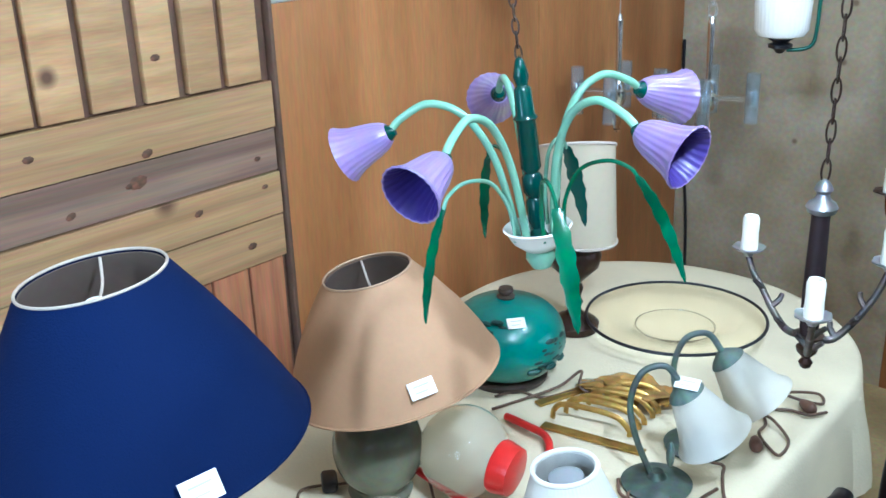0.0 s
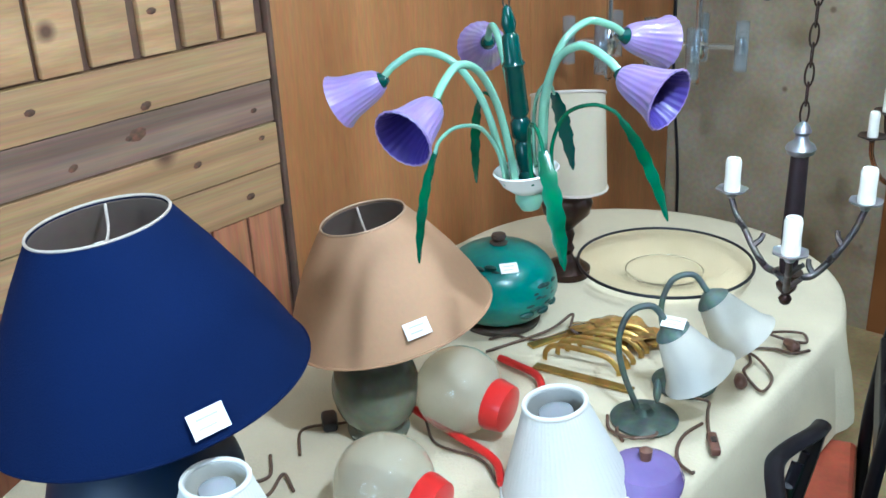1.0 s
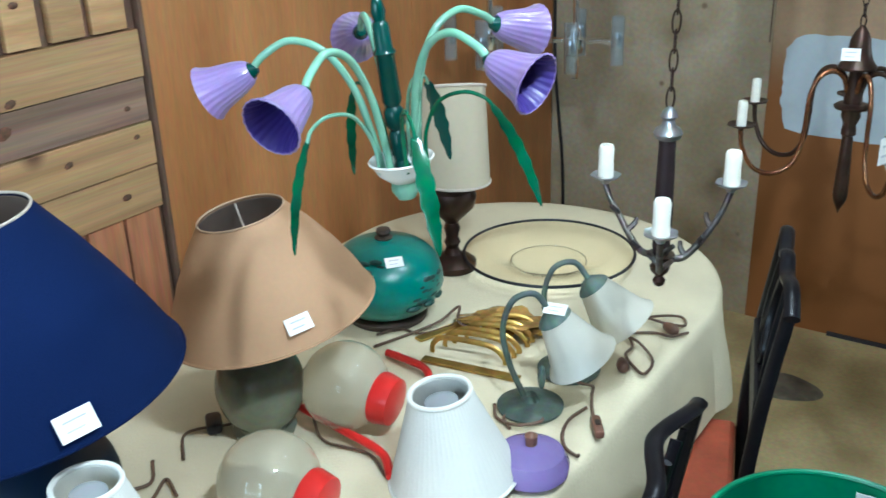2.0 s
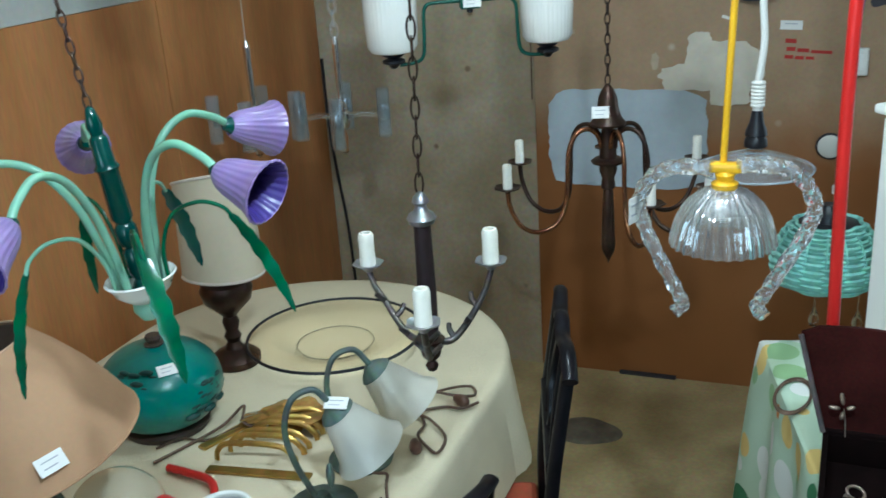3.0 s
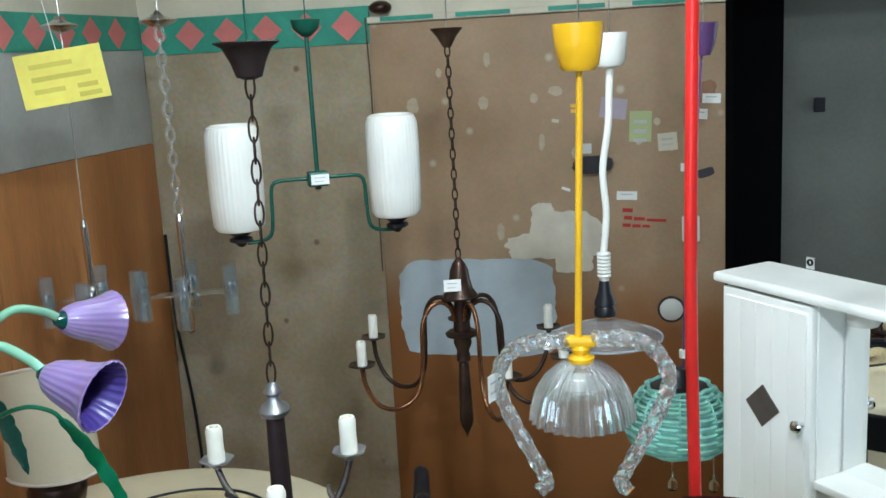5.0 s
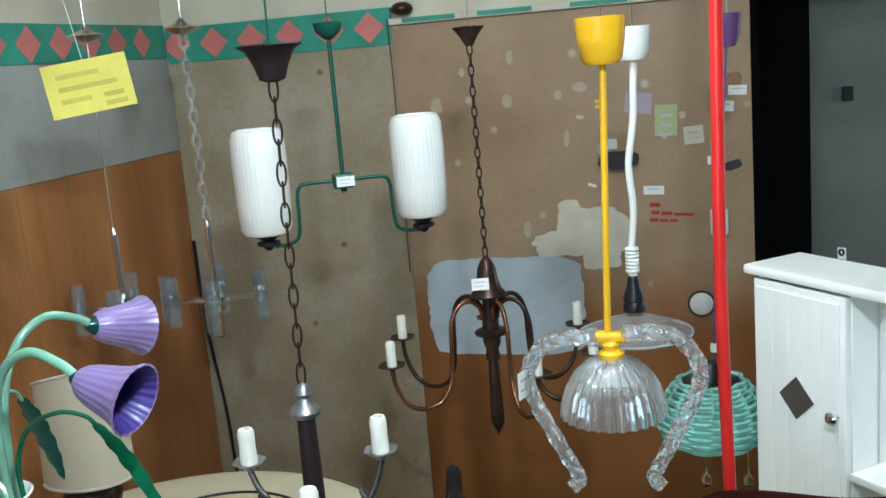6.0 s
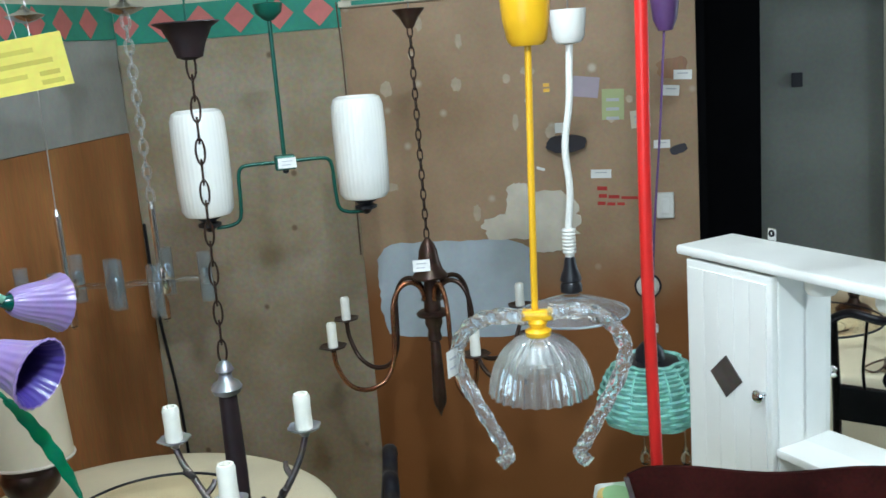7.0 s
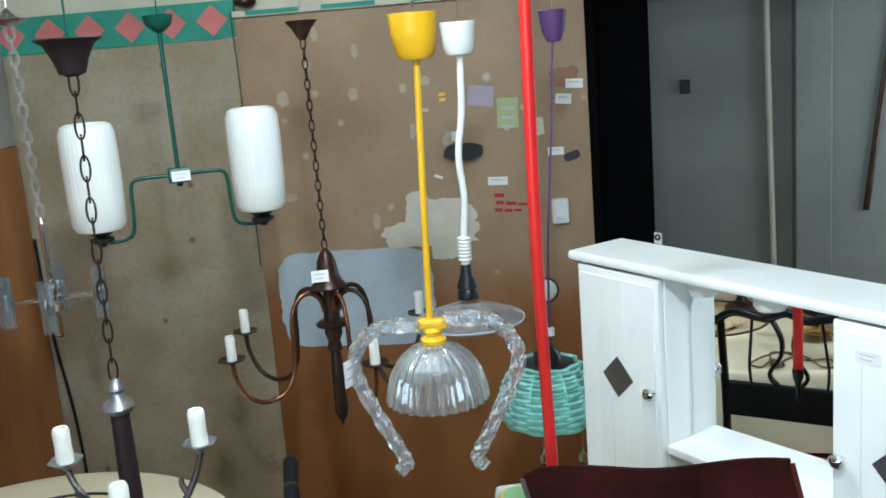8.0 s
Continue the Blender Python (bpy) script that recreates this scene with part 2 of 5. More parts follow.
GREENBIN = mat("green_enamel", (0.012, 0.16, 0.075), 0.3, vary=0.2)
SIGN = mat("yellow_card", (0.66, 0.57, 0.11), 0.75, vary=0.12)
SIGNINK = mat("faded_marker", (0.50, 0.42, 0.07), 0.7, vary=0.1)
REDMARK = mat("red_marker", (0.42, 0.03, 0.02), 0.7, vary=0.15)
GREENTAG = mat("green_paper", (0.42, 0.46, 0.22), 0.7, vary=0.06)
LILACTAG = mat("lilac_paper", (0.40, 0.33, 0.38), 0.7, vary=0.06)
BEIGETAG = mat("aged_sticker", (0.62, 0.56, 0.42), 0.7, vary=0.08)
SCUFF = mat("faint_scuff", (0.47, 0.375, 0.26), 0.65, vary=0.1, scale=20)
DARKMARK = mat("dark_bracket", (0.03, 0.025, 0.03), 0.6, vary=0.2)


# ---- mesh helpers ----
def obj(name, bm, material, parent=None, label="", smooth=True, m=None):
    me = bpy.data.meshes.new(name)
    if smooth:
        for f in bm.faces:
            f.smooth = True
        for e in bm.edges:
            if len(e.link_faces) == 2:
                ang = e.calc_face_angle(0)
                areas = sorted(f.calc_area() for f in e.link_faces)
                if ang > 0.7 or (ang > 0.2 and areas[1] > 10 * areas[0]):
                    e.smooth = False
    bm.to_mesh(me)
    bm.free()
    me.materials.append(material)
    ob = new(name, me)
    if parent is not None:
        ob.parent = parent
    if m is not None:
        ob.matrix_basis = m
    if label:
        tagged(ob, label)
    return ob


def part(name, bm, material, parent, label="", m=None):
    return obj(name, bm, material, parent, label, True, m)


def thing(name, label, category, m, group=""):
    ob = new(name)
    ob.empty_display_size = 0.05
    ob.matrix_basis = m
    return tagged(ob, label, category, group)


def box(x0, x1, y0, y1, z0, z1, bevel=0.0, bm=None):
    bm = bm or bmesh.new()
    r = bmesh.ops.create_cube(bm, size=1)
    for v in r["verts"]:
        v.co = Vector(((x0 + x1) / 2 + v.co.x * (x1 - x0), (y0 + y1) / 2 + v.co.y * (y1 - y0), (z0 + z1) / 2 + v.co.z * (z1 - z0)))
    if bevel:
        bmesh.ops.bevel(bm, geom=list({e for v in r["verts"] for e in v.link_edges}), offset=bevel, segments=2, affect="EDGES", profile=0.5)
    return bm


def lathe(profile, seg=32, flute=None, bm=None, at=(0, 0, 0), squash=1.0, cap=True):
    """Turns (radius, height) pairs round z. flute: (count, depth)."""
    bm = bm or bmesh.new()
    rings = []
    for r, z in profile:
        ring = []
        for k in range(seg):
            a = 2 * math.pi * k / seg
            q = r * (1 + (flute[1] * math.cos(flute[0] * a) if flute else 0))
            ring.append(bm.verts.new((at[0] + q * math.cos(a), at[1] + squash * q * math.sin(a), at[2] + z)))
        rings.append(ring)
    for a, b in zip(rings, rings[1:]):
        for k in range(seg):
            bm.faces.new((a[k], a[(k + 1) % seg], b[(k + 1) % seg], b[k]))
    if cap:
        if profile[0][0] > 1e-5:
            bm.faces.new(rings[0][::-1])
        if profile[-1][0] > 1e-5:
            bm.faces.new(rings[-1])
    bmesh.ops.remove_doubles(bm, verts=bm.verts, dist=1e-6)
    bmesh.ops.recalc_face_normals(bm, faces=bm.faces)
    return bm


def shell(profile, t, seg=40, flute=None):
    """A thin wall of that thickness along a profile."""
    inner = []
    for i, (r, z) in enumerate(profile):
        r0, z0 = profile[max(i - 1, 0)]
        r1, z1 = profile[min(i + 1, len(profile) - 1)]
        n = math.hypot(r1 - r0, z1 - z0)
        inner.append((max(0.0004, r - t * (z1 - z0) / n), z + t * (r1 - r0) / n))
    loop = profile + inner[::-1]
    return lathe(loop + [loop[0]], seg, flute, cap=False)


def curve_points(pts, n=8):
    """A smooth way through the points."""
    pts = [Vector(p) for p in pts]
    if len(pts) < 3:
        return pts
    out = []
    ext = [2 * pts[0] - pts[1]] + pts + [2 * pts[-1] - pts[-2]]
    for i in range(1, len(ext) - 2):
        p0, p1, p2, p3 = ext[i - 1:i + 3]
        for k in range(n):
            t = k / n
            out.append(0.5 * (2 * p1 + (p2 - p0) * t + (2 * p0 - 5 * p1 + 4 * p2 - p3) * t * t + (3 * p1 - p0 - 3 * p2 + p3) * t ** 3))
    out.append(pts[-1])
    return out


def smooth(profile, n=4):
    """A rounder profile through the same (radius, height) pairs."""
    return [(max(0.0, v.x), v.z) for v in curve_points([(r, 0, z) for r, z in profile], n)]


def tube(pts, r, seg=8, n=8, bm=None, r1=None, twist=None, flat=1.0):
    """A rod along a smooth way. twist: (lobes, depth, turns); flat: squeezes it across."""
    bm = bm or bmesh.new()
    way = curve_points(pts, n)
    up = Vector((0.13, 0.31, 0.94)).normalized()
    rings = []
    for i, p in enumerate(way):
        d = (way[min(i + 1, len(way) - 1)] - way[max(i - 1, 0)]).normalized()
        side = d.cross(up)
        if side.length < 0.05:
            side = d.cross(Vector((1, 0, 0)))
        side.normalize()
        up = side.cross(d).normalized()
        t = i / max(1, len(way) - 1)
        rad = r + ((r1 if r1 is not None else r) - r) * t
        ring = []
        for k in range(seg):
            a = 2 * math.pi * k / seg
            q = rad * (1 + (twist[1] * math.cos(twist[0] * a + 2 * math.pi * twist[2] * t) if twist else 0))
            ring.append(bm.verts.new(p + side * (q * math.cos(a)) + up * (q * flat * math.sin(a))))
        rings.append(ring)
    for a, b in zip(rings, rings[1:]):
        for k in range(seg):
            bm.faces.new((a[k], a[(k + 1) % seg], b[(k + 1) % seg], b[k]))
    bm.faces.new(rings[0][::-1])
    bm.faces.new(rings[-1])
    bmesh.ops.recalc_face_normals(bm, faces=bm.faces)
    return bm


def ring_tube(radius, r, seg=40, z=0.0, squash=1.0, bm=None, side=8):
    bm = bm or bmesh.new()
    rings = []
    for k in range(seg):
        a = 2 * math.pi * k / seg
        rings.append([bm.verts.new(((radius + r * math.cos(b)) * math.cos(a), squash * (radius + r * math.cos(b)) * math.sin(a), z + r * math.sin(b))) for b in [2 * math.pi * j / side for j in range(side)]])
    for i in range(seg):
        a, b = rings[i], rings[(i + 1) % seg]
        for j in range(side):
            bm.faces.new((a[j], a[(j + 1) % side], b[(j + 1) % side], b[j]))
    bmesh.ops.recalc_face_normals(bm, faces=bm.faces)
    return bm


def ball(r, at=(0, 0, 0), squash=1.0, seg=24, bm=None):
    return lathe([(r * math.sin(math.pi * k / 12), -r * squash * math.cos(math.pi * k / 12)) for k in range(13)], seg, bm=bm, at=at)


def chain(p0, p1, link=0.036, width=0.014, wire=0.0021):
    """Oval links, each turned a quarter against the next."""
    bm = bmesh.new()
    p0, p1 = Vector(p0), Vector(p1)
    d = p1 - p0
    count = max(2, round(d.length / (link * 0.78)))
    for i in range(count):
        c = p0 + d * ((i + 0.5) / count)
        q = math.pi / 2 * (i % 2) + 0.5
        side = Vector((math.cos(q), math.sin(q), 0))
        axis = d.normalized()
        nor = side.cross(axis)
        h, w = d.length / count * 0.62, width / 2
        rows = []
        for k in range(14):
            a = 2 * math.pi * k / 14
            e = axis * (h * math.sin(a) + 0.2 * h * math.sin(a)) * 0.84 + side * (w * math.cos(a))
            out = (axis * math.sin(a) + side * math.cos(a)).normalized()
            rows.append([bm.verts.new(c + e + out * (wire * math.cos(b)) + nor * (wire * math.sin(b))) for b in [2 * math.pi * j / 6 for j in range(6)]])
        for k in range(14):
            a, b = rows[k], rows[(k + 1) % 14]
            for j in range(6):
                bm.faces.new((a[j], a[(j + 1) % 6], b[(j + 1) % 6], b[j]))
    bmesh.ops.recalc_face_normals(bm, faces=bm.faces)
    return bm


def blob(radii, thickness, n=None, jag=0.0, seed=1, p=4.0):
    """A flat patch with an uneven outline in the xz plane, facing -y."""
    bm = bmesh.new()
    rnd = random.Random(seed)
    count = n or 40
    front, back = [], []
    for k in range(count):
        a = 2 * math.pi * k / count
        c, s_ = math.cos(a), math.sin(a)
        q = (abs(c) ** p + abs(s_) ** p) ** (-1 / p) * (1 + jag * (rnd.random() - 0.5))
        front.append(bm.verts.new((radii[0] * q * c, -thickness, radii[1] * q * s_)))
        back.append(bm.verts.new((radii[0] * q * c, 0, radii[1] * q * s_)))
    bm.faces.new(front)
    for k in range(count):
        bm.faces.new((front[k], back[k], back[(k + 1) % count], front[(k + 1) % count]))
    bmesh.ops.recalc_face_normals(bm, faces=bm.faces)
    return bm


def tag(parent, m, w=0.045, h=0.026, lines=2):
    """A price sticker: a thin card with grey bars, facing -y in its own frame."""
    card = part("price_tag", box(-w / 2, w / 2, -0.001, 0, -h / 2, h / 2), PAPER, parent, "small white paper price tag", m)
    for i in range(lines):
        z = h * (0.18 - 0.36 * i)
        part("writing", box(-w * 0.3, w * (0.3 - 0.12 * i), -0.0016, -0.001, z - h * 0.035, z + h * 0.035), INK, card)
    return card


# ---- structure ----
def structure(name, bm, material, label, category):
    return tagged(obj(name, bm, material, None, "", True), label, category, "", "structure")


structure("floor", box(-1.7, 3.2, -1.9, 5.2, -0.1, 0.0), FLOOR, "worn tan concrete floor with dark stains", "floor")
structure("ceiling", box(-1.7, 3.2, -1.9, 5.2, 2.7, 2.8), CEIL, "plain off-white ceiling", "ceiling")
wall_left = structure("wall_left", box(-1.7, -1.5, -1.9, 3.4, 0, 2.7), CREAM, "cream plastered wall behind boards and panels", "wall")
wall_back = structure("wall_back", box(-1.5, 0.62, 3.2, 3.4, 0, 2.7), CREAM, "cream plastered wall behind tan panels", "wall")
# the wall behind the walk, with its window
bm = box(-1.5, -1.1, -1.9, -1.7, 0, 2.7)
box(0.6, 3.2, -1.9, -1.7, 0, 2.7, bm=bm)
box(-1.1, 0.6, -1.9, -1.7, 0, 1.1, bm=bm)
box(-1.1, 0.6, -1.9, -1.7, 2.4, 2.7, bm=bm)
structure("wall_rear", bm, DARKWALL, "brown painted wall with a window", "wall")
bm = box(3.0, 3.2, -1.7, 3.5, 0, 2.7)
box(3.0, 3.2, 4.5, 5.2, 0, 2.7, bm=bm)
box(3.0, 3.2, 3.5, 4.5, 0, 0.8, bm=bm)
box(3.0, 3.2, 3.5, 4.5, 2.1, 2.7, bm=bm)
structure("wall_right", bm, DARKWALL, "brown painted side wall", "wall")
win = tagged(new("window_1"), "white framed window in the rear wall", "window", "", "structure")
for x in (-1.08, -0.53, 0.03, 0.58):
    part("window_frame", box(x - 0.03, x + 0.03, -1.82, -1.77, 1.1, 2.4), WHITEPL, win)
part("window_frame", box(-1.05, 0.55, -1.82, -1.775, 1.72, 1.78), WHITEPL, win)


win = tagged(new("window_2"), "white framed window at the end of the passage", "window", "", "structure")
for y in (3.53, 4.0, 4.47):
    part("window_frame", box(3.10, 3.15, y - 0.03, y + 0.03, 0.8, 2.1), WHITEPL, win)


def ceiling_lamp(at):
    """A bare bulb in a holder under a ceiling rose."""
    c = thing("ceiling_lamp", "bare bulb ceiling lamp in a white holder", "ceiling lamp", pose(at[0], at[1], 2.7), "bare bulb ceiling lamps")
    part("rose", lathe([(0, -0.03), (0.03, -0.028), (0.045, -0.01), (0.045, 0), (0, 0)], 24), WHITEPL, c)
    part("holder", lathe([(0, -0.10), (0.02, -0.095), (0.018, -0.05), (0.006, -0.03), (0, -0.03)], 18), WHITEPL, c)


for at in LAMPS:
    ceiling_lamp(at)

# the passage beside the panel, its shade painted near-black, and the grey wall beyond it
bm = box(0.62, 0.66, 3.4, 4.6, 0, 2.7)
# unseen lintel, added to shade the top of the grey wall
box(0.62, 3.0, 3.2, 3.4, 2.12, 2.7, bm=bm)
structure("wall_passage", bm, PASSAGESHADE, "passage wall with shade painted in near-black, and an added unseen lintel", "wall")
wall_grey = structure("wall_grey", box(0.62, 3.0, 4.6, 4.8, 0, 2.7), GREYWALL, "grey plastered wall with pipes and a pilaster", "wall")
# near-black sheet put where the passage is only unlit
part("black_door", box(0.66, 0.965, 4.56, 4.6, 0, 2.3, 0.004), PASSAGESHADE, wall_grey, "near-black sheet standing for the unlit depth of the passage")
part("pilaster", box(1.627, 1.795, 4.52, 4.6, 0, 2.7, 0.006), GREYWALL, wall_grey)
part("pipe", tube([(1.50, 4.575, 2.7), (1.515, 4.575, 1.6), (1.55, 4.575, 0)], 0.014), CREAM, wall_grey, "pale painted pipe")
part("junction_box", box(1.105, 1.155, 4.58, 4.6, 1.52, 1.585, 0.004), BLACK, wall_grey, "small black wall box")
part("wall_strip", tube([(2.10, 4.585, 1.9), (2.03, 4.585, 1.4), (1.97, 4.585, 0.9)], 0.016, flat=0.4), BRONZE, wall_grey, "rusty brown leaning strip")

# left wall: boards
plank_x = -1.498
part("backing", box(-1.5, -1.496, -1.68, 1.10, 0, 2.68), BACKING, wall_left, "brown backing board behind the planks")
edges = [0.06, 0.18, 0.30, 0.41, 0.518, 0.631, 0.758, 0.864, 0.972, 1.08]
gaps = [0.02, 0.008, 0.02, 0.012, 0.020, 0.026, 0.024, 0.021, 0.012]
for i, (a, b) in enumerate(zip(edges, edges[1:])):
    part("board", box(plank_x, plank_x + 0.019 + 0.003 * (i % 3 == 1), a + 0.001, b - gaps[i], 1.438 + 0.002 * (i % 2), 2.68, 0.003), PINE, wall_left)
rows = [(1.325, 1.433, 0.020), (1.219, 1.320, 0.014), (1.111, 1.214, 0.020), (1.001, 1.106, 0.018)]
for z0, z1, proud in rows:
    part("plank", box(plank_x, plank_x + proud, -1.68, 1.095, z0 - 0.002, z1, 0.002), PINE_GREY if proud == 0.014 else PINE_LONG, wall_left)
for i in range(14):
    y0 = -0.45 + 0.11 * i
    part("board", box(plank_x, plank_x + 0.012, y0 + 0.003, y0 + 0.106, 0.0, 0.996, 0.003), PINE_RED, wall_left)
part("corner_strip", box(plank_x, plank_x + 0.026, 1.100, 1.112, 0, 2.2, 0.003), BACKING, wall_left, "dark gap strip between boards and panel")
for y, zz, a, turn in ((0.722, 1.297, 0.019, 10), (0.700, 1.293, 0.008, 0), (1.045, 1.275, 0.008, 0), (1.055, 1.205, 0.008, 0), (0.56, 1.265, 0.010, 20), (0.575, 1.475, 0.009, 60), (0.80, 1.55, 0.010, 0), (0.915, 1.50, 0.008, 0), (0.92, 1.55, 0.011, 30), (0.49, 1.40, 0.010, 0), (0.75, 1.355, 0.012, 15), (0.86, 1.19, 0.010, 15), (1.0, 1.07, 0.011, 0)):
    part("knot", lathe([(0, 0.0018), (a * 0.6, 0.0016), (a, 0.0)], 18, flute=(7, 0.07)), KNOT, wall_left, "", pose(-1.478 if not 1.235 < zz < 1.34 else -1.484, y - 0.010, zz - 0.019, 0, 90, 0) @ pose(0, 0, 0, 0, 0, turn) @ Matrix.Diagonal((0.75, 1.2, 1, 1)))
# brown panel with grey paint and a painted border above
part("panel", box(-1.5, -1.488, 1.122, 2.20, 0, 1.604), VENEER, wall_left, "brown varnished veneer panel")
part("panel", box(-1.5, -1.488, 2.203, 3.185, 0, 1.604), VENEER, wall_left, "brown varnished veneer panel")
part("paint", box(-1.5, -1.489, 1.122, 3.185, 1.606, 1.953), GREYPAINT, wall_left, "grey painted band above the veneer")
band = part("border", box(-1.5, -1.487, 1.122, 3.185, 1.955, 2.075), TEALPAINT, wall_left, "teal painted border with pink diamonds")


def diamond(w, h, t):
    bm = bmesh.new()
    a = [bm.verts.new(p) for p in ((-w, -t, 0), (0, -t, -h), (w, -t, 0), (0, -t, h))]
    b = [bm.verts.new(p) for p in ((-w, 0, 0), (0, 0, -h), (w, 0, 0), (0, 0, h))]
    bm.faces.new(a)
    for k in range(4):
        bm.faces.new((a[k], b[k], b[(k + 1) % 4], a[(k + 1) % 4]))
    bmesh.ops.recalc_face_normals(bm, faces=bm.faces)
    return bm


for i in range(12):
    part("diamond", diamond(0.06, 0.055, 0.002), PINKPAINT, band, "", pose(-1.487, 1.23 + 0.162 * i, 2.014, 0, 0, 90))
# back wall: tan painted part, border, scuffed board
part("paint", box(-1.487, -0.602, 3.188, 3.2, 0, 1.930), TANWALL, wall_back, "tan stained painted board")
band = part("border", box(-1.485, -0.60, 3.186, 3.2, 1.932, 2.062), TEALPAINT, wall_back, "teal painted border with pink diamonds")
for i in range(6):
    part("diamond", diamond(0.058, 0.055, 0.002), PINKPAINT, band, "", pose(-0.682 - 0.152 * i, 3.186, 1.997))
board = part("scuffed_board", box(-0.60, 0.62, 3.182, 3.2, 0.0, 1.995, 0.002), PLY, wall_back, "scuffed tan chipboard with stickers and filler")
part("top_ledge", box(-0.6, 0.62, 3.16, 3.2, 1.998, 2.02, 0.003), CREAM, wall_back, "cream ledge above the board")
for x in (-0.55, -0.28, 0.04, 0.32):
    part("tile_strip", box(x, x + 0.19, 3.155, 3.16, 2.003, 2.018), TEALPAINT, wall_back, "teal strip on the ledge")
part("skirting_gap", box(-0.28, -0.06, 3.168, 3.18, 0.0, 0.014), DARKMARK, wall_back, "dark chipped strip along the floor")
# patches, stickers and marks on the board
part("filler_patch", blob((0.288, 0.182), 0.003, n=64, jag=0.045, seed=3, p=7.0), PATCHBLUE, board, "pale blue-grey filler patch", pose(-0.258, 3.182, 0.958))
bm = bmesh.new()
for cx, cz, w, h, sd in ((0.03, 1.185, 0.175, 0.045, 5), (0.075, 1.235, 0.125, 0.075, 6), (-0.005, 1.30, 0.04, 0.045, 7), (0.10, 1.14, 0.07, 0.05, 9)):
    b2 = blob((w, h), 0.002 + 0.0006 * sd, jag=0.22, seed=sd, n=30)
    me = bpy.data.meshes.new("tmp")
    bmesh.ops.translate(b2, vec=(cx, 0, cz), verts=b2.verts)
    b2.to_mesh(me)
    b2.free()
    bm.from_mesh(me)
    bpy.data.meshes.remove(me)
part("bare_patch", bm, PATCHWHITE, board, "torn pale plaster patch", pose(0, 3.182, 0))


def sticker(x, z, w, h, material, turn=0, lines=1):
    c = part("sticker", box(-w / 2, w / 2, -0.0015, 0, -h / 2, h / 2), material, board, "", pose(x, 3.1815, z, 0, turn, 0))
    for i in range(lines):
        zz = h * (0.15 - 0.3 * i)
        part("writing", box(-w * 0.3, w * 0.28, -0.0022, -0.0015, zz - h * 0.05, zz + h * 0.05), INK, c)


for x, z, w, h, mt, turn, lines in ((0.29, 1.362, 0.07, 0.03, PAPER, 2, 1), (0.575, 1.685, 0.06, 0.032, PAPER, 3, 1), (0.535, 1.635, 0.055, 0.035, PAPER, 5, 1),
                                    (0.43, 1.545, 0.065, 0.06, BEIGETAG, -4, 2), (0.50, 1.455, 0.055, 0.028, PAPER, 0, 1), (0.155, 1.53, 0.035, 0.035, PAPER, 0, 0),
                                    (0.34, 1.60, 0.075, 0.105, GREENTAG, 2, 3), (0.25, 1.665, 0.09, 0.07, LILACTAG, 8, 0), (0.115, 1.68, 0.022, 0.012, YELLOW, 0, 0),
                                    (0.115, 1.662, 0.022, 0.012, YELLOW, 0, 0), (0.05, 1.63, 0.025, 0.012, BEIGETAG, 10, 0), (0.08, 1.39, 0.03, 0.01, PAPER, 20, 0)):
    sticker(x, z, w, h, mt, turn, lines)
part("hook_plate", blob((0.070, 0.030), 0.025, jag=0.12, seed=11, n=24, p=2.4), DARKMARK, board, "dark iron wall plate", pose(0.175, 3.182, 1.475))
part("stain", blob((0.028, 0.016), 0.002, jag=0.2, seed=12, n=16), DARKMARK, board, "", pose(0.555, 3.182, 1.435, 0, -15, 0))
part("stain", blob((0.05, 0.035), 0.001, jag=0.3, seed=13, n=18), VENEER2, board, "", pose(0.54, 3.182, 1.71))
mark = part("red_writing", box(0.0, 0.035, -0.0012, 0, 0.032, 0.046), REDMARK, board, "red marker writing", pose(0.272, 3.182, 1.272, 0, 3, 0))
for x0, x1, z0, h in ((0.006, 0.034, 0.006, 0.013), (0.040, 0.078, 0.004, 0.012), (0.084, 0.150, 0.002, 0.010), (0.002, 0.030, -0.020, 0.012), (0.036, 0.064, -0.021, 0.011), (0.070, 0.096, -0.020, 0.010)):
    part("stroke", box(x0, x1, -0.0012, 0, z0, z0 + h), REDMARK, mark)
sw = part("light_switch", box(-0.03, 0.03, -0.022, 0, -0.045, 0.045, 0.006), WHITEPL, board, "white plastic light switch", pose(0.505, 3.182, 1.243))
part("rocker", box(-0.014, 0.014, -0.028, -0.022, -0.026, 0.026, 0.002), PAPER, sw)
part("socket_ring", ring_tube(0.041, 0.006, 28, 0.006), DARKMARK, board, "", pose(0.437, 3.182, 0.955, 90, 0, 0))
part("round_socket", lathe([(0.04, 0), (0.04, 0.012), (0.03, 0.02), (0, 0.02)], 28), WHITEPL, board, "round white wall socket", pose(0.437, 3.182, 0.955, 90, 0, 0))
part("cable", tube([(-1.478, 3.182, 1.25), (-1.47, 3.18, 0.9), (-1.43, 3.18, 0.5), (-1.42, 3.18, 0.0)], 0.006), BLACK, wall_back, "black cable hanging along the corner")
part("cable", tube([(-0.612, 3.178, 2.02), (-0.606, 3.176, 1.8), (-0.608, 3.178, 1.5), (-0.61, 3.18, 1.1)], 0.0025), BROWNCORD, wall_back)
part("brown_knob", ball(0.04, squash=0.6), BRONZE, wall_back, "small brown wooden bracket", pose(-0.545, 3.15, 2.05))
rnd = random.Random(8)
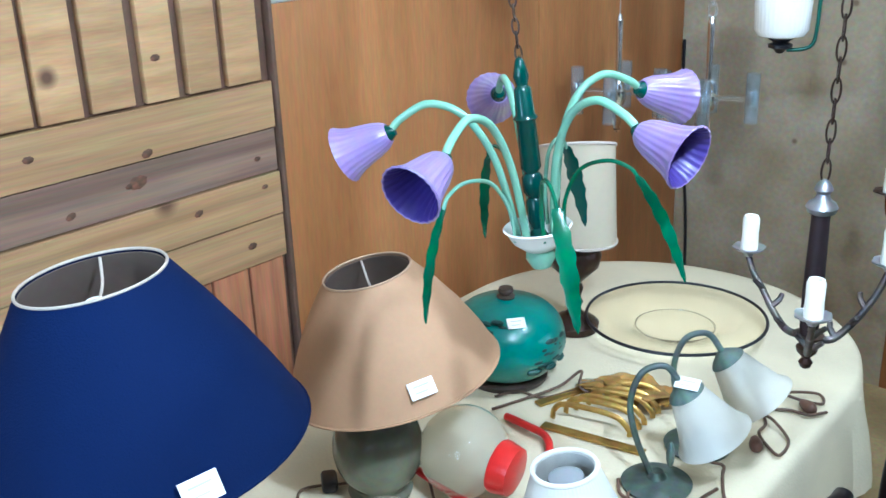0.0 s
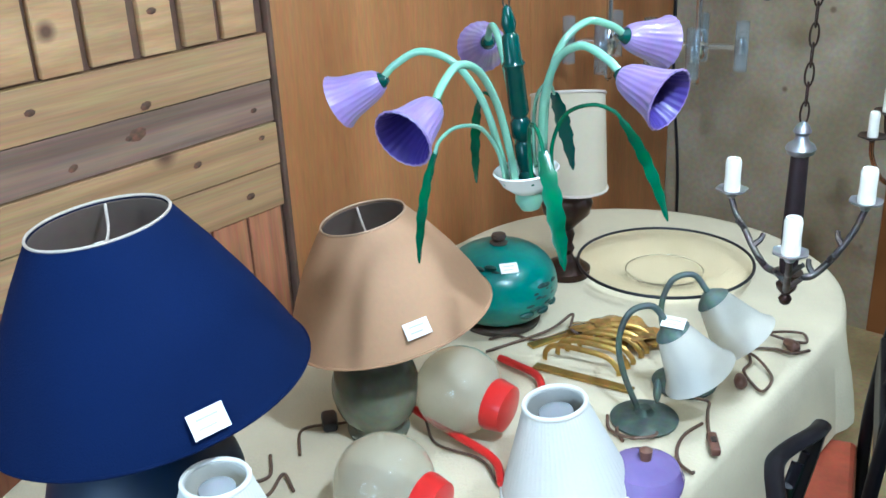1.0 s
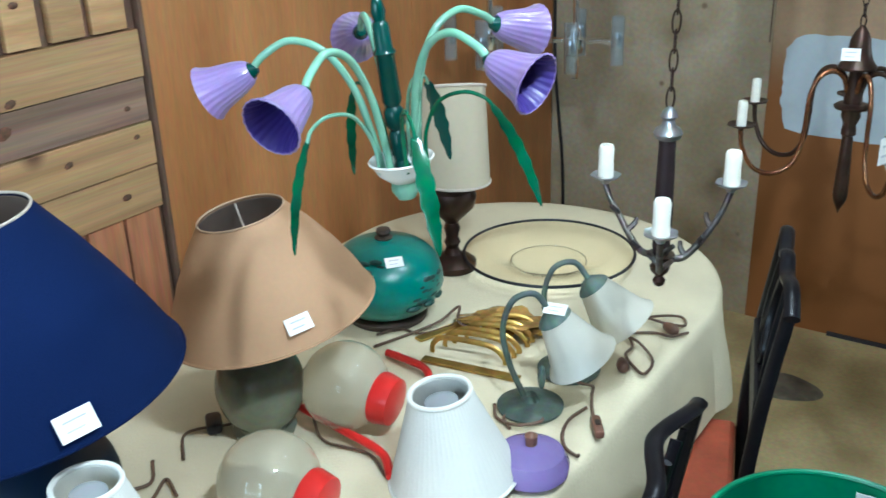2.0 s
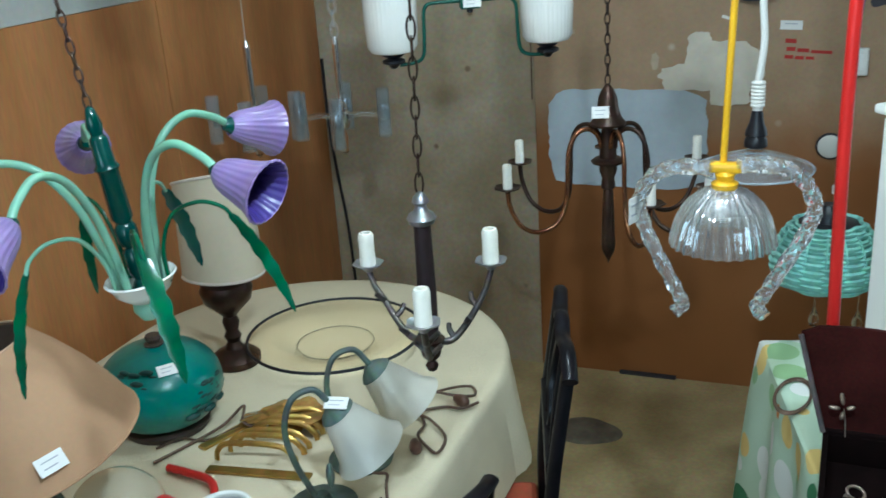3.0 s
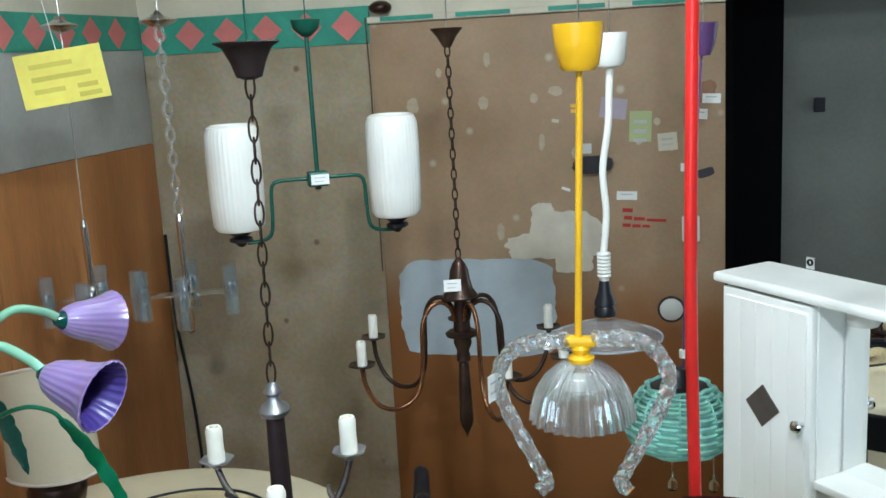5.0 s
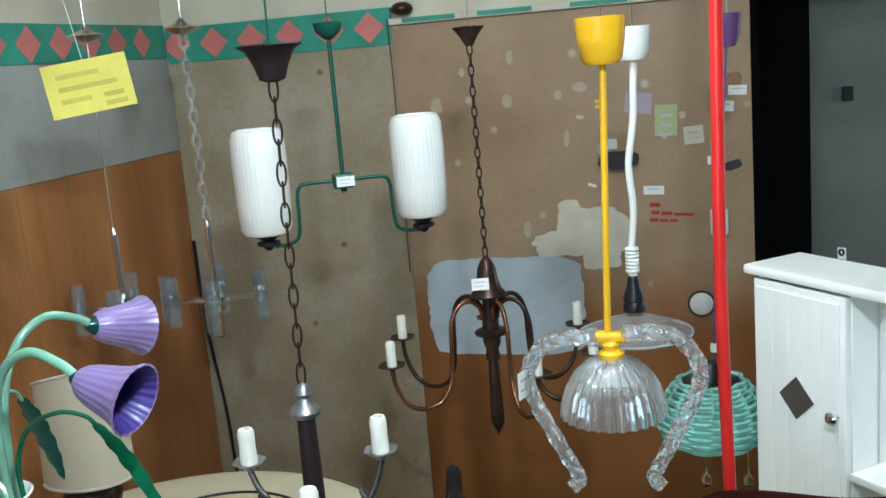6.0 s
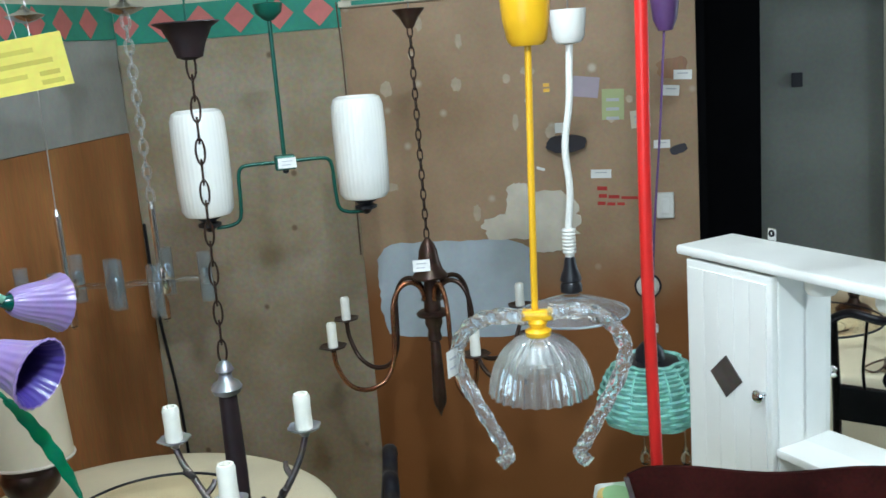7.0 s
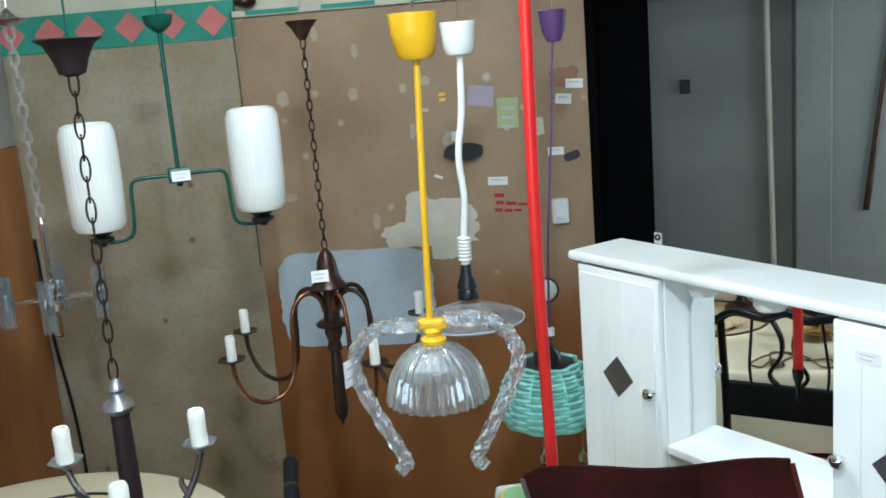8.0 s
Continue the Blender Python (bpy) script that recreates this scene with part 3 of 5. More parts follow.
for i in range(16):
    x, z = rnd.uniform(-0.56, 0.5), rnd.uniform(1.15, 1.95)
    part("scuff", blob((rnd.uniform(0.01, 0.026), rnd.uniform(0.012, 0.03)), 0.001, jag=0.25, seed=20 + i, n=20, p=2.0), SCUFF, board, "", pose(x, 3.1815, z))
structure("floor_stain", lathe([(0.0, 0.003), (0.085, 0.003), (0.11, 0.002), (0.115, 0)], 48, flute=(3, 0.07), at=(-0.30, 2.71, 0.0), squash=0.8), FLOORPATCH, "dark round patch on the floor", "stain")


# ---- large oval table ----
def stadium(cx, y0, y1, r, n=24):
    pts = []
    for k in range(n + 1):
        a = math.pi * k / n
        pts.append((cx + r * math.cos(a), y1 - r + r * math.sin(a)))
    for k in range(n + 1):
        a = math.pi + math.pi * k / n
        pts.append((cx + r * math.cos(a), y0 + r + r * math.sin(a)))
    return pts


TX, TY0, TY1, TR = -0.80, -0.12, 2.19, 0.53


def flat_top(pts, z0, z1):
    bm = bmesh.new()
    a = [bm.verts.new((x, y, z1)) for x, y in pts]
    b = [bm.verts.new((x, y, z0)) for x, y in pts]
    bm.faces.new(a)
    bm.faces.new(b[::-1])
    for k in range(len(pts)):
        bm.faces.new((a[k], b[k], b[(k + 1) % len(pts)], a[(k + 1) % len(pts)]))
    bmesh.ops.recalc_face_normals(bm, faces=bm.faces)
    return bm


table = thing("oval_table", "long oval table under a white tablecloth", "table", pose(0, 0, 0))
part("tabletop", flat_top(stadium(TX, TY0, TY1, TR - 0.012), 0.712, 0.742), DARKBASE, table)
for x in (-1.1, -0.5):
    for y in (0.25, 1.8):
        part("leg", lathe([(0.024, 0), (0.03, 0.1), (0.026, 0.4), (0.036, 0.6), (0.036, 0.712)], 16, at=(x, y, 0)), DARKBASE, table)


def tablecloth():
    """A top sheet with a rounded edge and hanging folds."""
    bm = bmesh.new()
    pts = stadium(TX, TY0, TY1, TR, 60)
    n = len(pts)
    cx, cy = TX, (TY0 + TY1) / 2
    length, prev, arc = 0.0, None, []
    for p in pts:
        if prev:
            length += math.dist(p, prev)
        arc.append(length)
        prev = p
    rings = []
    levels = [(-0.10, 0.752, 0), (-0.03, 0.751, 0), (-0.008, 0.750, 0), (0.003, 0.742, 0), (0.008, 0.725, 0.1), (0.012, 0.68, 0.35), (0.018, 0.62, 0.7), (0.024, 0.56, 0.9), (0.03, 0.49, 1.0)]
    for off, z, fold in levels:
        ring = []
        for k, (x, y) in enumerate(pts):
            nx, ny = x - cx, y - min(max(y, TY0 + TR), TY1 - TR)
            d = math.hypot(nx, ny)
            s_ = arc[k]
            w = math.sin(s_ * 21 + 1.3 * math.sin(s_ * 5)) * 0.020 + math.sin(s_ * 9 + 0.7) * 0.014
            o = off + fold * w
            drop = 0.03 * math.sin(s_ * 4.2) * fold if fold == 1.0 else 0
            ring.append(bm.verts.new((x + nx / d * o, y + ny / d * o, z + drop)))
        rings.append(ring)
    bm.faces.new(rings[0])
    for a, b in zip(rings, rings[1:]):
        for k in range(n):
            bm.faces.new((a[k], b[k], b[(k + 1) % n], a[(k + 1) % n]))
    bmesh.ops.remove_doubles(bm, verts=bm.verts, dist=1e-5)
    bmesh.ops.recalc_face_normals(bm, faces=bm.faces)
    return bm


cl = tagged(obj("tablecloth", tablecloth(), CLOTH), "cream white tablecloth hanging in soft folds over the table", "tablecloth")
TZ = 0.754


# ---- shades and table lamps ----
def cone_shade(lamp, z0, z1, r0, r1, outer, rim, spider=True, flute=None, bow=0.0):
    """An open cone with a lining, rim tapes and a wire holder."""
    mid = (r0 + r1) / 2 - bow
    sh = part("shade", shell([(r0, z0), ((r0 * 3 + r1) / 4 - bow * 0.75, z0 + (z1 - z0) * 0.25), (mid, (z0 + z1) / 2), ((r0 + 3 * r1) / 4 - bow * 0.75, z0 + (z1 - z0) * 0.75), (r1, z1)], 0.002, 64 if not flute else 180, flute), outer, lamp)
    part("lining", shell([(r0 - 0.003, z0 + 0.004), (mid - 0.004, (z0 + z1) / 2), (r1 - 0.003, z1 - 0.004)], 0.001, 64), LINING, sh, "greyish lining")
    part("top_rim", ring_tube(r1, 0.0022, 64, z1), rim, sh)
    part("bottom_rim", ring_tube(r0, 0.0025, 64, z0), outer, sh)
    if spider:
        bm = bmesh.new()
        for a in (0.4, 2.5, 4.6):
            tube([(0, 0, z1 - 0.035), (r1 * 0.6 * math.cos(a), r1 * 0.6 * math.sin(a), z1 - 0.032), (r1 * 0.97 * math.cos(a), r1 * 0.97 * math.sin(a), z1 - 0.006)], 0.0022, 6, 4, bm)
        part("shade_holder", bm, TRIM, sh, "pale wire shade holder")
    return sh


def face_tag(parent, r, z, slope, ang, w=0.045, h=0.028, out=0.004, lean=Matrix.Identity(4)):
    """A sticker on a cone at angle ang, radius r and height z."""
    a = radians(ang)
    m = Matrix.Translation(((r + out) * math.cos(a), (r + out) * math.sin(a), z)) @ pose(0, 0, 0, 0, 0, ang + 90) @ pose(0, 0, 0, -slope, 0, 0)
    return tag(parent, lean @ m, w, h)


def askew(z, degrees):
    """A shade sitting crooked on its holder at height z."""
    return pose(0, 0, z) @ Matrix.Rotation(radians(degrees), 4, Vector((-0.66, 0.75, 0))) @ pose(0, 0, -z)


lamp = thing("table_lamp", "large table lamp with deep blue fabric shade and blue base", "table lamp", pose(-0.81, 0.21, TZ))
part("base", lathe([(0.0, 0), (0.085, 0)] + smooth([(0.09, 0.012), (0.075, 0.03), (0.12, 0.10), (0.148, 0.18), (0.135, 0.25), (0.08, 0.31), (0.03, 0.34), (0.022, 0.40)]) + [(0, 0.40)], 48), BLUEGLAZE, lamp, "glazed blue ceramic base")
part("lamp_holder", lathe([(0.018, 0.40), (0.018, 0.47), (0.012, 0.60), (0, 0.60)], 20), WHITEPL, lamp)
cone_shade(lamp, 0.380, 0.633, 0.236, 0.098, BLUE, TRIM, bow=-0.008).matrix_basis = askew(0.633, -7)
face_tag(lamp, 0.225, 0.411, 29, -14, 0.05, 0.034, 0.008, askew(0.633, -7))

lamp = thing("table_lamp", "table lamp with wide beige parchment shade and olive glass ball", "table lamp", pose(-0.845, 0.745, TZ))
part("base", lathe([(0, 0), (0.06, 0)] + smooth([(0.063, 0.01), (0.05, 0.018), (0.074, 0.05), (0.087, 0.10), (0.074, 0.152), (0.03, 0.18), (0.015, 0.22)], 5) + [(0, 0.22)], 48), mat("olive_glass", (0.16, 0.17, 0.12), 0.12, vary=0.2), lamp, "dark olive glass ball base")
part("lamp_holder", lathe([(0.016, 0.22), (0.016, 0.29), (0.01, 0.38), (0, 0.38)], 20), WHITEPL, lamp)
cone_shade(lamp, 0.255, 0.458, 0.197, 0.080, BEIGE, RIMTAN, bow=-0.012).matrix_basis = askew(0.458, -11)
face_tag(lamp, 0.177, 0.300, 38, -29, 0.046, 0.030, 0.010, askew(0.458, -11))
part("cord_switch", box(-0.028, 0.028, -0.016, 0.016, -0.006, 0.018, 0.008), BLACK, lamp, "black cord switch", pose(-0.09, -0.05, 0.006, 0, 0, -40))
part("cord", tube([(-0.05, 0.0, 0.004), (-0.075, -0.035, 0.004), (-0.09, -0.05, 0.005), (-0.12, -0.10, 0.004), (-0.06, -0.16, 0.004)], 0.003), BROWNCORD, lamp)

# teal lidded pot lamp
pot = thing("ceramic_pot", "round teal lacquered pot with dark relief and a price tag", "pot", pose(-0.935, 1.275, TZ) @ Matrix.Diagonal((0.9, 0.9, 0.92, 1)))
part("body", lathe([(0, 0.022)] + smooth([(0.085, 0.022), (0.12, 0.04), (0.147, 0.08), (0.153, 0.115), (0.14, 0.16), (0.105, 0.195), (0.055, 0.213), (0.02, 0.218)]) + [(0, 0.218)], 64), TEALPOT, pot)
part("foot", lathe([(0, 0), (0.105, 0), (0.108, 0.012), (0.09, 0.026), (0, 0.026)], 40), DARKBASE, pot, "dark wooden foot")
part("knob", lathe([(0.022, 0.214), (0.024, 0.222), (0.014, 0.226), (0.020, 0.236), (0.018, 0.244), (0, 0.247)], 20), DARKBASE, pot, "dark knob")
for k, (ang, z) in enumerate(((-15, 0.10), (-5, 0.125), (-25, 0.085), (-80, 0.165), (-92, 0.15), (-105, 0.17), (-70, 0.185), (35, 0.11), (2, 0.108), (-12, 0.128), (10, 0.125), (-4, 0.085), (-22, 0.112), (16, 0.09), (-98, 0.182), (-86, 0.178), (-112, 0.155))):
    r = 0.150 if z < 0.13 else (0.135 if z < 0.168 else 0.118)
    a = radians(ang)
    for j in range(3):
        part("relief", ball(0.011 - 0.002 * j, squash=1.0, seg=10), TEALDARK, pot, "", pose((r - 0.004) * math.cos(a + 0.1 * j), (r - 0.004) * math.sin(a + 0.1 * j), z + 0.013 * ((j * 2) % 3 - 1), 0, 35 * (j - 1), ang) @ Matrix.Diagonal((0.7, 1.9, 0.75, 1)))
face_tag(pot, 0.106, 0.194, 56, -40, 0.046, 0.030, 0.004)

# bronze urn lamp with cream half shade
urn = thing("urn_lamp", "bronze urn table lamp with a cream half-round paper shade", "table lamp", pose(-0.95, 1.59, TZ))
part("base", lathe([(0, 0), (0.062, 0), (0.064, 0.018), (0.05, 0.03), (0.024, 0.042), (0.016, 0.06), (0.022, 0.075), (0.016, 0.09), (0.022, 0.115), (0.017, 0.13), (0.03, 0.145), (0.06, 0.175), (0.067, 0.205), (0.06, 0.222), (0.035, 0.232), (0.015, 0.24), (0, 0.24)], 36), BRONZE, urn, "turned dark bronze urn base")
part("lamp_holder", lathe([(0.013, 0.24), (0.013, 0.33), (0, 0.33)], 16), WHITEPL, urn)


def half_shade():
    bm = bmesh.new()
    rings = []
    for j in range(9):
        t = j / 8
        z = 0.25 + 0.255 * t
        rad = 0.108 - 0.010 * t
        ring = []
        for q in (rad, rad - 0.002):
            ring.append([bm.verts.new((q * math.cos(radians(a)), q * math.sin(radians(a)) * 0.8, z + 0.030 * (math.cos(radians((a + 47) * 0.97)) - 0.6) * t)) for a in range(-140, 46, 6)])
        rings.append(ring)
    for a, b in zip(rings, rings[1:]):
        for side in (0, 1):
            for k in range(len(a[0]) - 1):
                bm.faces.new((a[side][k], a[side][k + 1], b[side][k + 1], b[side][k]))
        for k in (0, -1):
            bm.faces.new((a[0][k], b[0][k], b[1][k], a[1][k]))
    for r in (rings[0], rings[-1]):
        for k in range(len(r[0]) - 1):
            bm.faces.new((r[0][k], r[0][k + 1], r[1][k + 1], r[1][k]))
    bmesh.ops.recalc_face_normals(bm, faces=bm.faces)
    return bm


sh = part("shade", half_shade(), CREAMSHADE, urn, "cream paper half shade")
part("shade_rim", tube([(0.108 * math.cos(radians(a)), 0.0864 * math.sin(radians(a)), 0.25) for a in range(-140, 46, 15)], 0.004, 6, 3), TRIM, sh)
part("shade_rim", tube([(0.098 * math.cos(radians(a)), 0.0784 * math.sin(radians(a)), 0.505 + 0.030 * (math.cos(radians((a + 47) * 0.97)) - 0.6)) for a in range(-140, 46, 15)], 0.004, 6, 3), TRIM, sh)

# large glass dish with black rim
dish = thing("glass_dish", "wide clear glass dish shade with a thin black rim", "glass dish", pose(-0.735, 1.73, TZ))
dg = part("dish", lathe([(0.0, 0.003), (0.08, 0.004), (0.10, 0.010), (0.13, 0.028), (0.20, 0.037), (0.225, 0.039), (0.225, 0.0415), (0.20, 0.0395), (0.13, 0.031), (0.10, 0.0135), (0.08, 0.007), (0.0, 0.006)], 64, cap=False), DISHGLASS, dish)
dg.visible_shadow = False
part("rim", ring_tube(0.226, 0.0042, 72, 0.040), BLACK, dish, "thin black rim")
part("inner_ring", ring_tube(0.10, 0.0018, 48, 0.014), CLEAR, dish)


# verdigris desk lamps lying about
def desk_lamp(m, lean, label):
    lm = thing("desk_lamp", label, "desk lamp", m, "verdigris desk lamps")
    part("base", lathe([(0, 0), (0.066, 0), (0.068, 0.006), (0.05, 0.014), (0.02, 0.018), (0.012, 0.03), (0, 0.03)], 40), VERDIGRIS, lm, "round verdigris iron foot")
    way = [(-0.01, 0, 0.018), (-0.042, 0, 0.10), (-0.055, 0.0, 0.175), (-0.036, 0.0, 0.238), (0.006, 0.0, 0.254), (0.036, 0.0, 0.218)]
    part("neck", tube(way, 0.0062, 10), VERDIGRIS, lm)
    sm = pose(0.040, 0, 0.210, 0, lean, 0)
    part("collar", lathe([(0.0, 0.012), (0.012, 0.010), (0.030, -0.004), (0.036, -0.012), (0.030, -0.012), (0, -0.010)], 28), VERDIGRIS, lm, "", sm)
    part("shade", shell([(0.030, -0.012), (0.036, -0.03), (0.049, -0.07), (0.060, -0.100), (0.073, -0.118)], 0.003, 40), FROST, lm, "frosted white bell glass", sm)
    part("ornament_leaf", ball(0.016, squash=1.6, seg=12), VERDIGRIS, lm, "", pose(0.02, -0.052, 0.10) @ Matrix.Diagonal((0.5, 1, 1, 1)))
    return lm


one = desk_lamp(pose(-0.436, 1.085, TZ, 0, 0, 30), -32, "verdigris iron desk lamp with frosted glass bell and price tag")
tag(one, pose(0.046, -0.012, 0.227, -62, 0, -20), 0.045, 0.026)
two = desk_lamp(pose(-0.437, 1.258, TZ, 0, 0, 24), -38, "verdigris iron desk lamp with frosted glass bell beside its twin")

# gilt wall lamp lying in pieces
gilt = thing("gilt_sconce", "dismantled gilt wall lamp with amber glass leaves", "wall lamp", pose(-0.64, 1.25, TZ))
rnd = random.Random(4)
for i in range(6):
    y = -0.085 + 0.030 * i + 0.006 * (i % 2)
    part("strap", tube([(-0.09 + 0.01 * i, y, 0.006), (-0.085 + 0.01 * i, y, 0.03), (-0.06 + 0.01 * i, y + 0.01, 0.045), (0.04, y + 0.03, 0.043), (0.075, y + 0.035, 0.02), (0.08, y + 0.035, 0.004)], 0.0062, 8, 6, flat=0.45), GOLD, gilt)
for i in range(7):
    part("glass_leaf", lathe([(0, 0), (0.042, 0.003), (0.05, 0.005), (0.042, 0.007), (0, 0.009)], 24, flute=(5, 0.14)), AMBER, gilt, "amber glass leaf", pose(-0.08 + 0.024 * (i % 7), (0.075 if i < 7 else -0.03) + 0.045 * rnd.random(), 0.016 + 0.007 * (i % 3), rnd.uniform(-20, 20), rnd.uniform(-15, 15), rnd.uniform(0, 180)))
part("back_plate", box(-0.11, 0.12, -0.115, -0.09, 0.0, 0.006, 0.002), GOLD, gilt, "", pose(0, 0, 0, 0, 0, 8))
part("side_plate", box(-0.14, -0.115, -0.10, 0.06, 0.0, 0.006, 0.002), GOLD, gilt, "", pose(0, 0, 0, 0, 0, -20))
part("cord", tube([(-0.12, 0.05, 0.004), (-0.16, -0.02, 0.004), (-0.22, -0.03, 0.004), (-0.25, -0.08, 0.004)], 0.003), BROWNCORD, gilt)


# globe lamps lying on their side, red collars and tubes
def globe_lamp(m, label):
    g = thing("globe_lamp", label, "globe lamp", m, "smoky glass globe lamps")
    part("globe", lathe([(0.0, -0.088)] + [(0.088 * math.sin(math.pi * k / 16), -0.088 * math.cos(math.pi * k / 16)) for k in range(1, 14)] + [(0.045, 0.078), (0.04, 0.082)], 40, at=(0, 0, 0), cap=False), GREYGLOBE, g, "smoky grey glass globe", pose(0, 0, 0.089, 0, 97, 0))
    part("collar", lathe([(0.0, 0.072), (0.05, 0.072), (0.052, 0.08), (0.046, 0.11), (0.03, 0.116), (0, 0.116)], 32), REDPLASTIC, g, "red plastic collar", pose(0, 0, 0.089, 0, 97, 0))
    return g


g1 = globe_lamp(pose(-0.715, 0.845, TZ, 0, 0, 8), "smoky glass globe lamp with red collar lying on its side")
g2 = globe_lamp(pose(-0.628, 0.535, TZ, 0, 0, 8), "smoky glass globe lamp with red collar beside its twin")
part("stem", tube([(0.10, 0.0, 0.02), (0.15, 0.01, 0.025), (0.19, -0.02, 0.015), (0.23, -0.07, 0.011)], 0.0085, 10), REDPLASTIC, g2, "bent red tube stem")
rt = thing("red_tube", "bent red plastic lamp stem lying beside the globes", "lamp stem", pose(0, 0, TZ), "red lamp stems")
part("stem", tube([(-0.8, 0.808, 0.03), (-0.694, 0.793, 0.026), (-0.585, 0.78, 0.018), (-0.532, 0.737, 0.0095)], 0.0085, 10), REDPLASTIC, rt)
rt = thing("red_tube", "bent red plastic lamp stem lying on the tablecloth", "lamp stem", pose(-0.735, 1.07, TZ))
part("stem", tube([(-0.075, 0.035, 0.010), (-0.02, 0.025, 0.014), (0.04, 0.012, 0.016), (0.075, -0.02, 0.012), (0.09, -0.06, 0.0095)], 0.0085, 10), REDPLASTIC, rt)
part("cord", tube([(-0.05, -0.25, 0.004), (0.02, -0.30, 0.004), (0.12, -0.29, 0.004), (0.19, -0.33, 0.004)], 0.0028), BROWNCORD, rt)


# white pleated shades
def white_lamp(m, label):
    w = thing("small_lampshade", label, "lampshade", m, "white lampshades")
    part("shade", shell([(0.118, 0.0), (0.100, 0.05), (0.076, 0.115), (0.055, 0.175)], 0.002, 240, (60, 0.004)), WHITEFAB, w)
    part("top_rim", ring_tube(0.054, 0.0045, 48, 0.175), WHITEPL, w)
    part("bottom_rim", ring_tube(0.118, 0.003, 48, 0.003), WHITEPL, w)
    part("lining", shell([(0.113, 0.004), (0.072, 0.115), (0.050, 0.172)], 0.001, 48), WHITEFAB, w)
    part("bulb", lathe([(0, 0.0), (0.016, 0.0), (0.016, 0.07), (0.03, 0.10), (0.038, 0.130), (0.030, 0.158), (0, 0.169)], 24), BULB, w, "clear glass bulb")
    return w


white_lamp(pose(-0.435, 0.800, TZ + 0.012) @ pose(0, 0, 0, 0, 0, 41) @ pose(0, 0, 0, 0, -7, 0), "small white pleated lampshade standing on the tablecloth")
ws = white_lamp(pose(-0.56, 0.165, 0.96) @ Matrix.Diagonal((0.8, 0.8, 0.8, 1)), "small white pleated lampshade on a short foot")
part("foot", lathe([(0, -0.257), (0.06, -0.257), (0.06, -0.245), (0.018, -0.22), (0.025, -0.12), (0.015, -0.05), (0.015, 0.0), (0, 0.0)], 24), WHITEPL, ws, "white ceramic foot")
lil = thing("lilac_glass_base", "round lilac glass lamp base with brown neck", "lamp base", pose(-0.325, 0.885, TZ))
part("bowl", lathe([(0, 0), (0.055, 0), (0.068, 0.012), (0.07, 0.03), (0.06, 0.05), (0.03, 0.062), (0.012, 0.066), (0, 0.066)], 40), LILACGLASS, lil)
part("neck", lathe([(0.010, 0.064), (0.012, 0.085), (0.007, 0.088), (0, 0.092)], 16), BROWNPLUG, lil, "brown neck")


# cords and plugs
def cord(name, pts, plugs, label):
    c = thing(name, label, "cord", pose(*pts[0]))
    o = Vector(pts[0])
    part("wire", tube([Vector(p) - o for p in pts], 0.0034, 8), BROWNCORD, c)
    for x, y, turn in plugs:
        part("plug", lathe([(0, -0.022), (0.009, -0.020), (0.014, -0.002), (0.013, 0.012), (0.007, 0.02), (0, 0.022)], 16), BROWNPLUG, c, "brown plug", Matrix.Translation(Vector((x, y, TZ + 0.012)) - o) @ pose(0, 0, 0, 0, 90, 0) @ pose(0, 0, 0, turn, 0, 0))


z = TZ + 0.004
cord("power_cord", [(-0.435, 1.457, z), (-0.41, 1.50, z + 0.01), (-0.36, 1.56, z + 0.012), (-0.315, 1.60, z + 0.004), (-0.295, 1.57, z), (-0.33, 1.54, z + 0.01), (-0.39, 1.53, z + 0.016), (-0.40, 1.48, z + 0.01), (-0.36, 1.42, z), (-0.35, 1.36, z + 0.008), (-0.315, 1.33, z), (-0.285, 1.31, z + 0.005), (-0.295, 1.38, z), (-0.345, 1.42, z + 0.012), (-0.39, 1.45, z + 0.006), (-0.345, 1.50, z), (-0.30, 1.50, z + 0.003), (-0.275, 1.54, z)], [(-0.31, 1.525, 30), (-0.337, 1.315, 60)], "tangled brown power cord with plugs on the tablecloth")
cord("power_cord", [(-0.42, 1.235, z), (-0.385, 1.205, z + 0.006), (-0.36, 1.215, z), (-0.345, 1.18, z), (-0.32, 1.13, z), (-0.30, 1.10, z)], [], "brown power cord running from the lamp foot")
cord("power_cord", [(-0.335, 1.135, z), (-0.345, 1.08, z), (-0.335, 1.03, z), (-0.31, 0.99, z), (-0.28, 0.975, z), (-0.275, 0.98, z)], [], "thin brown cord loop at the table edge")
cord("power_cord", [(-0.50, 1.05, z), (-0.47, 1.01, z), (-0.42, 1.0, z + 0.006), (-0.385, 1.03, z + 0.008), (-0.40, 1.06, z), (-0.44, 1.045, z + 0.004), (-0.46, 1.02, z), (-0.43, 0.99, z)], [], "short brown power cord looped beside the lamp foot")
pl = thing("inline_switch", "long brown inline cord switch on the tablecloth", "cord switch", pose(-0.283, 1.075, TZ + 0.011, 0, 0, -56))
part("body", box(-0.032, 0.032, -0.010, 0.010, -0.010, 0.008, 0.006), BROWNPLUG, pl)
part("rocker", box(-0.008, 0.008, -0.005, 0.005, 0.006, 0.011, 0.001), DARKBASE, pl)
cord("thin_flex", [(-0.70, 1.31, z), (-0.74, 1.29, z + 0.02), (-0.77, 1.34, z + 0.03), (-0.79, 1.28, z + 0.01), (-0.83, 1.20, z), (-0.86, 1.12, z)], [], "thin pale flex beside the teal pot")
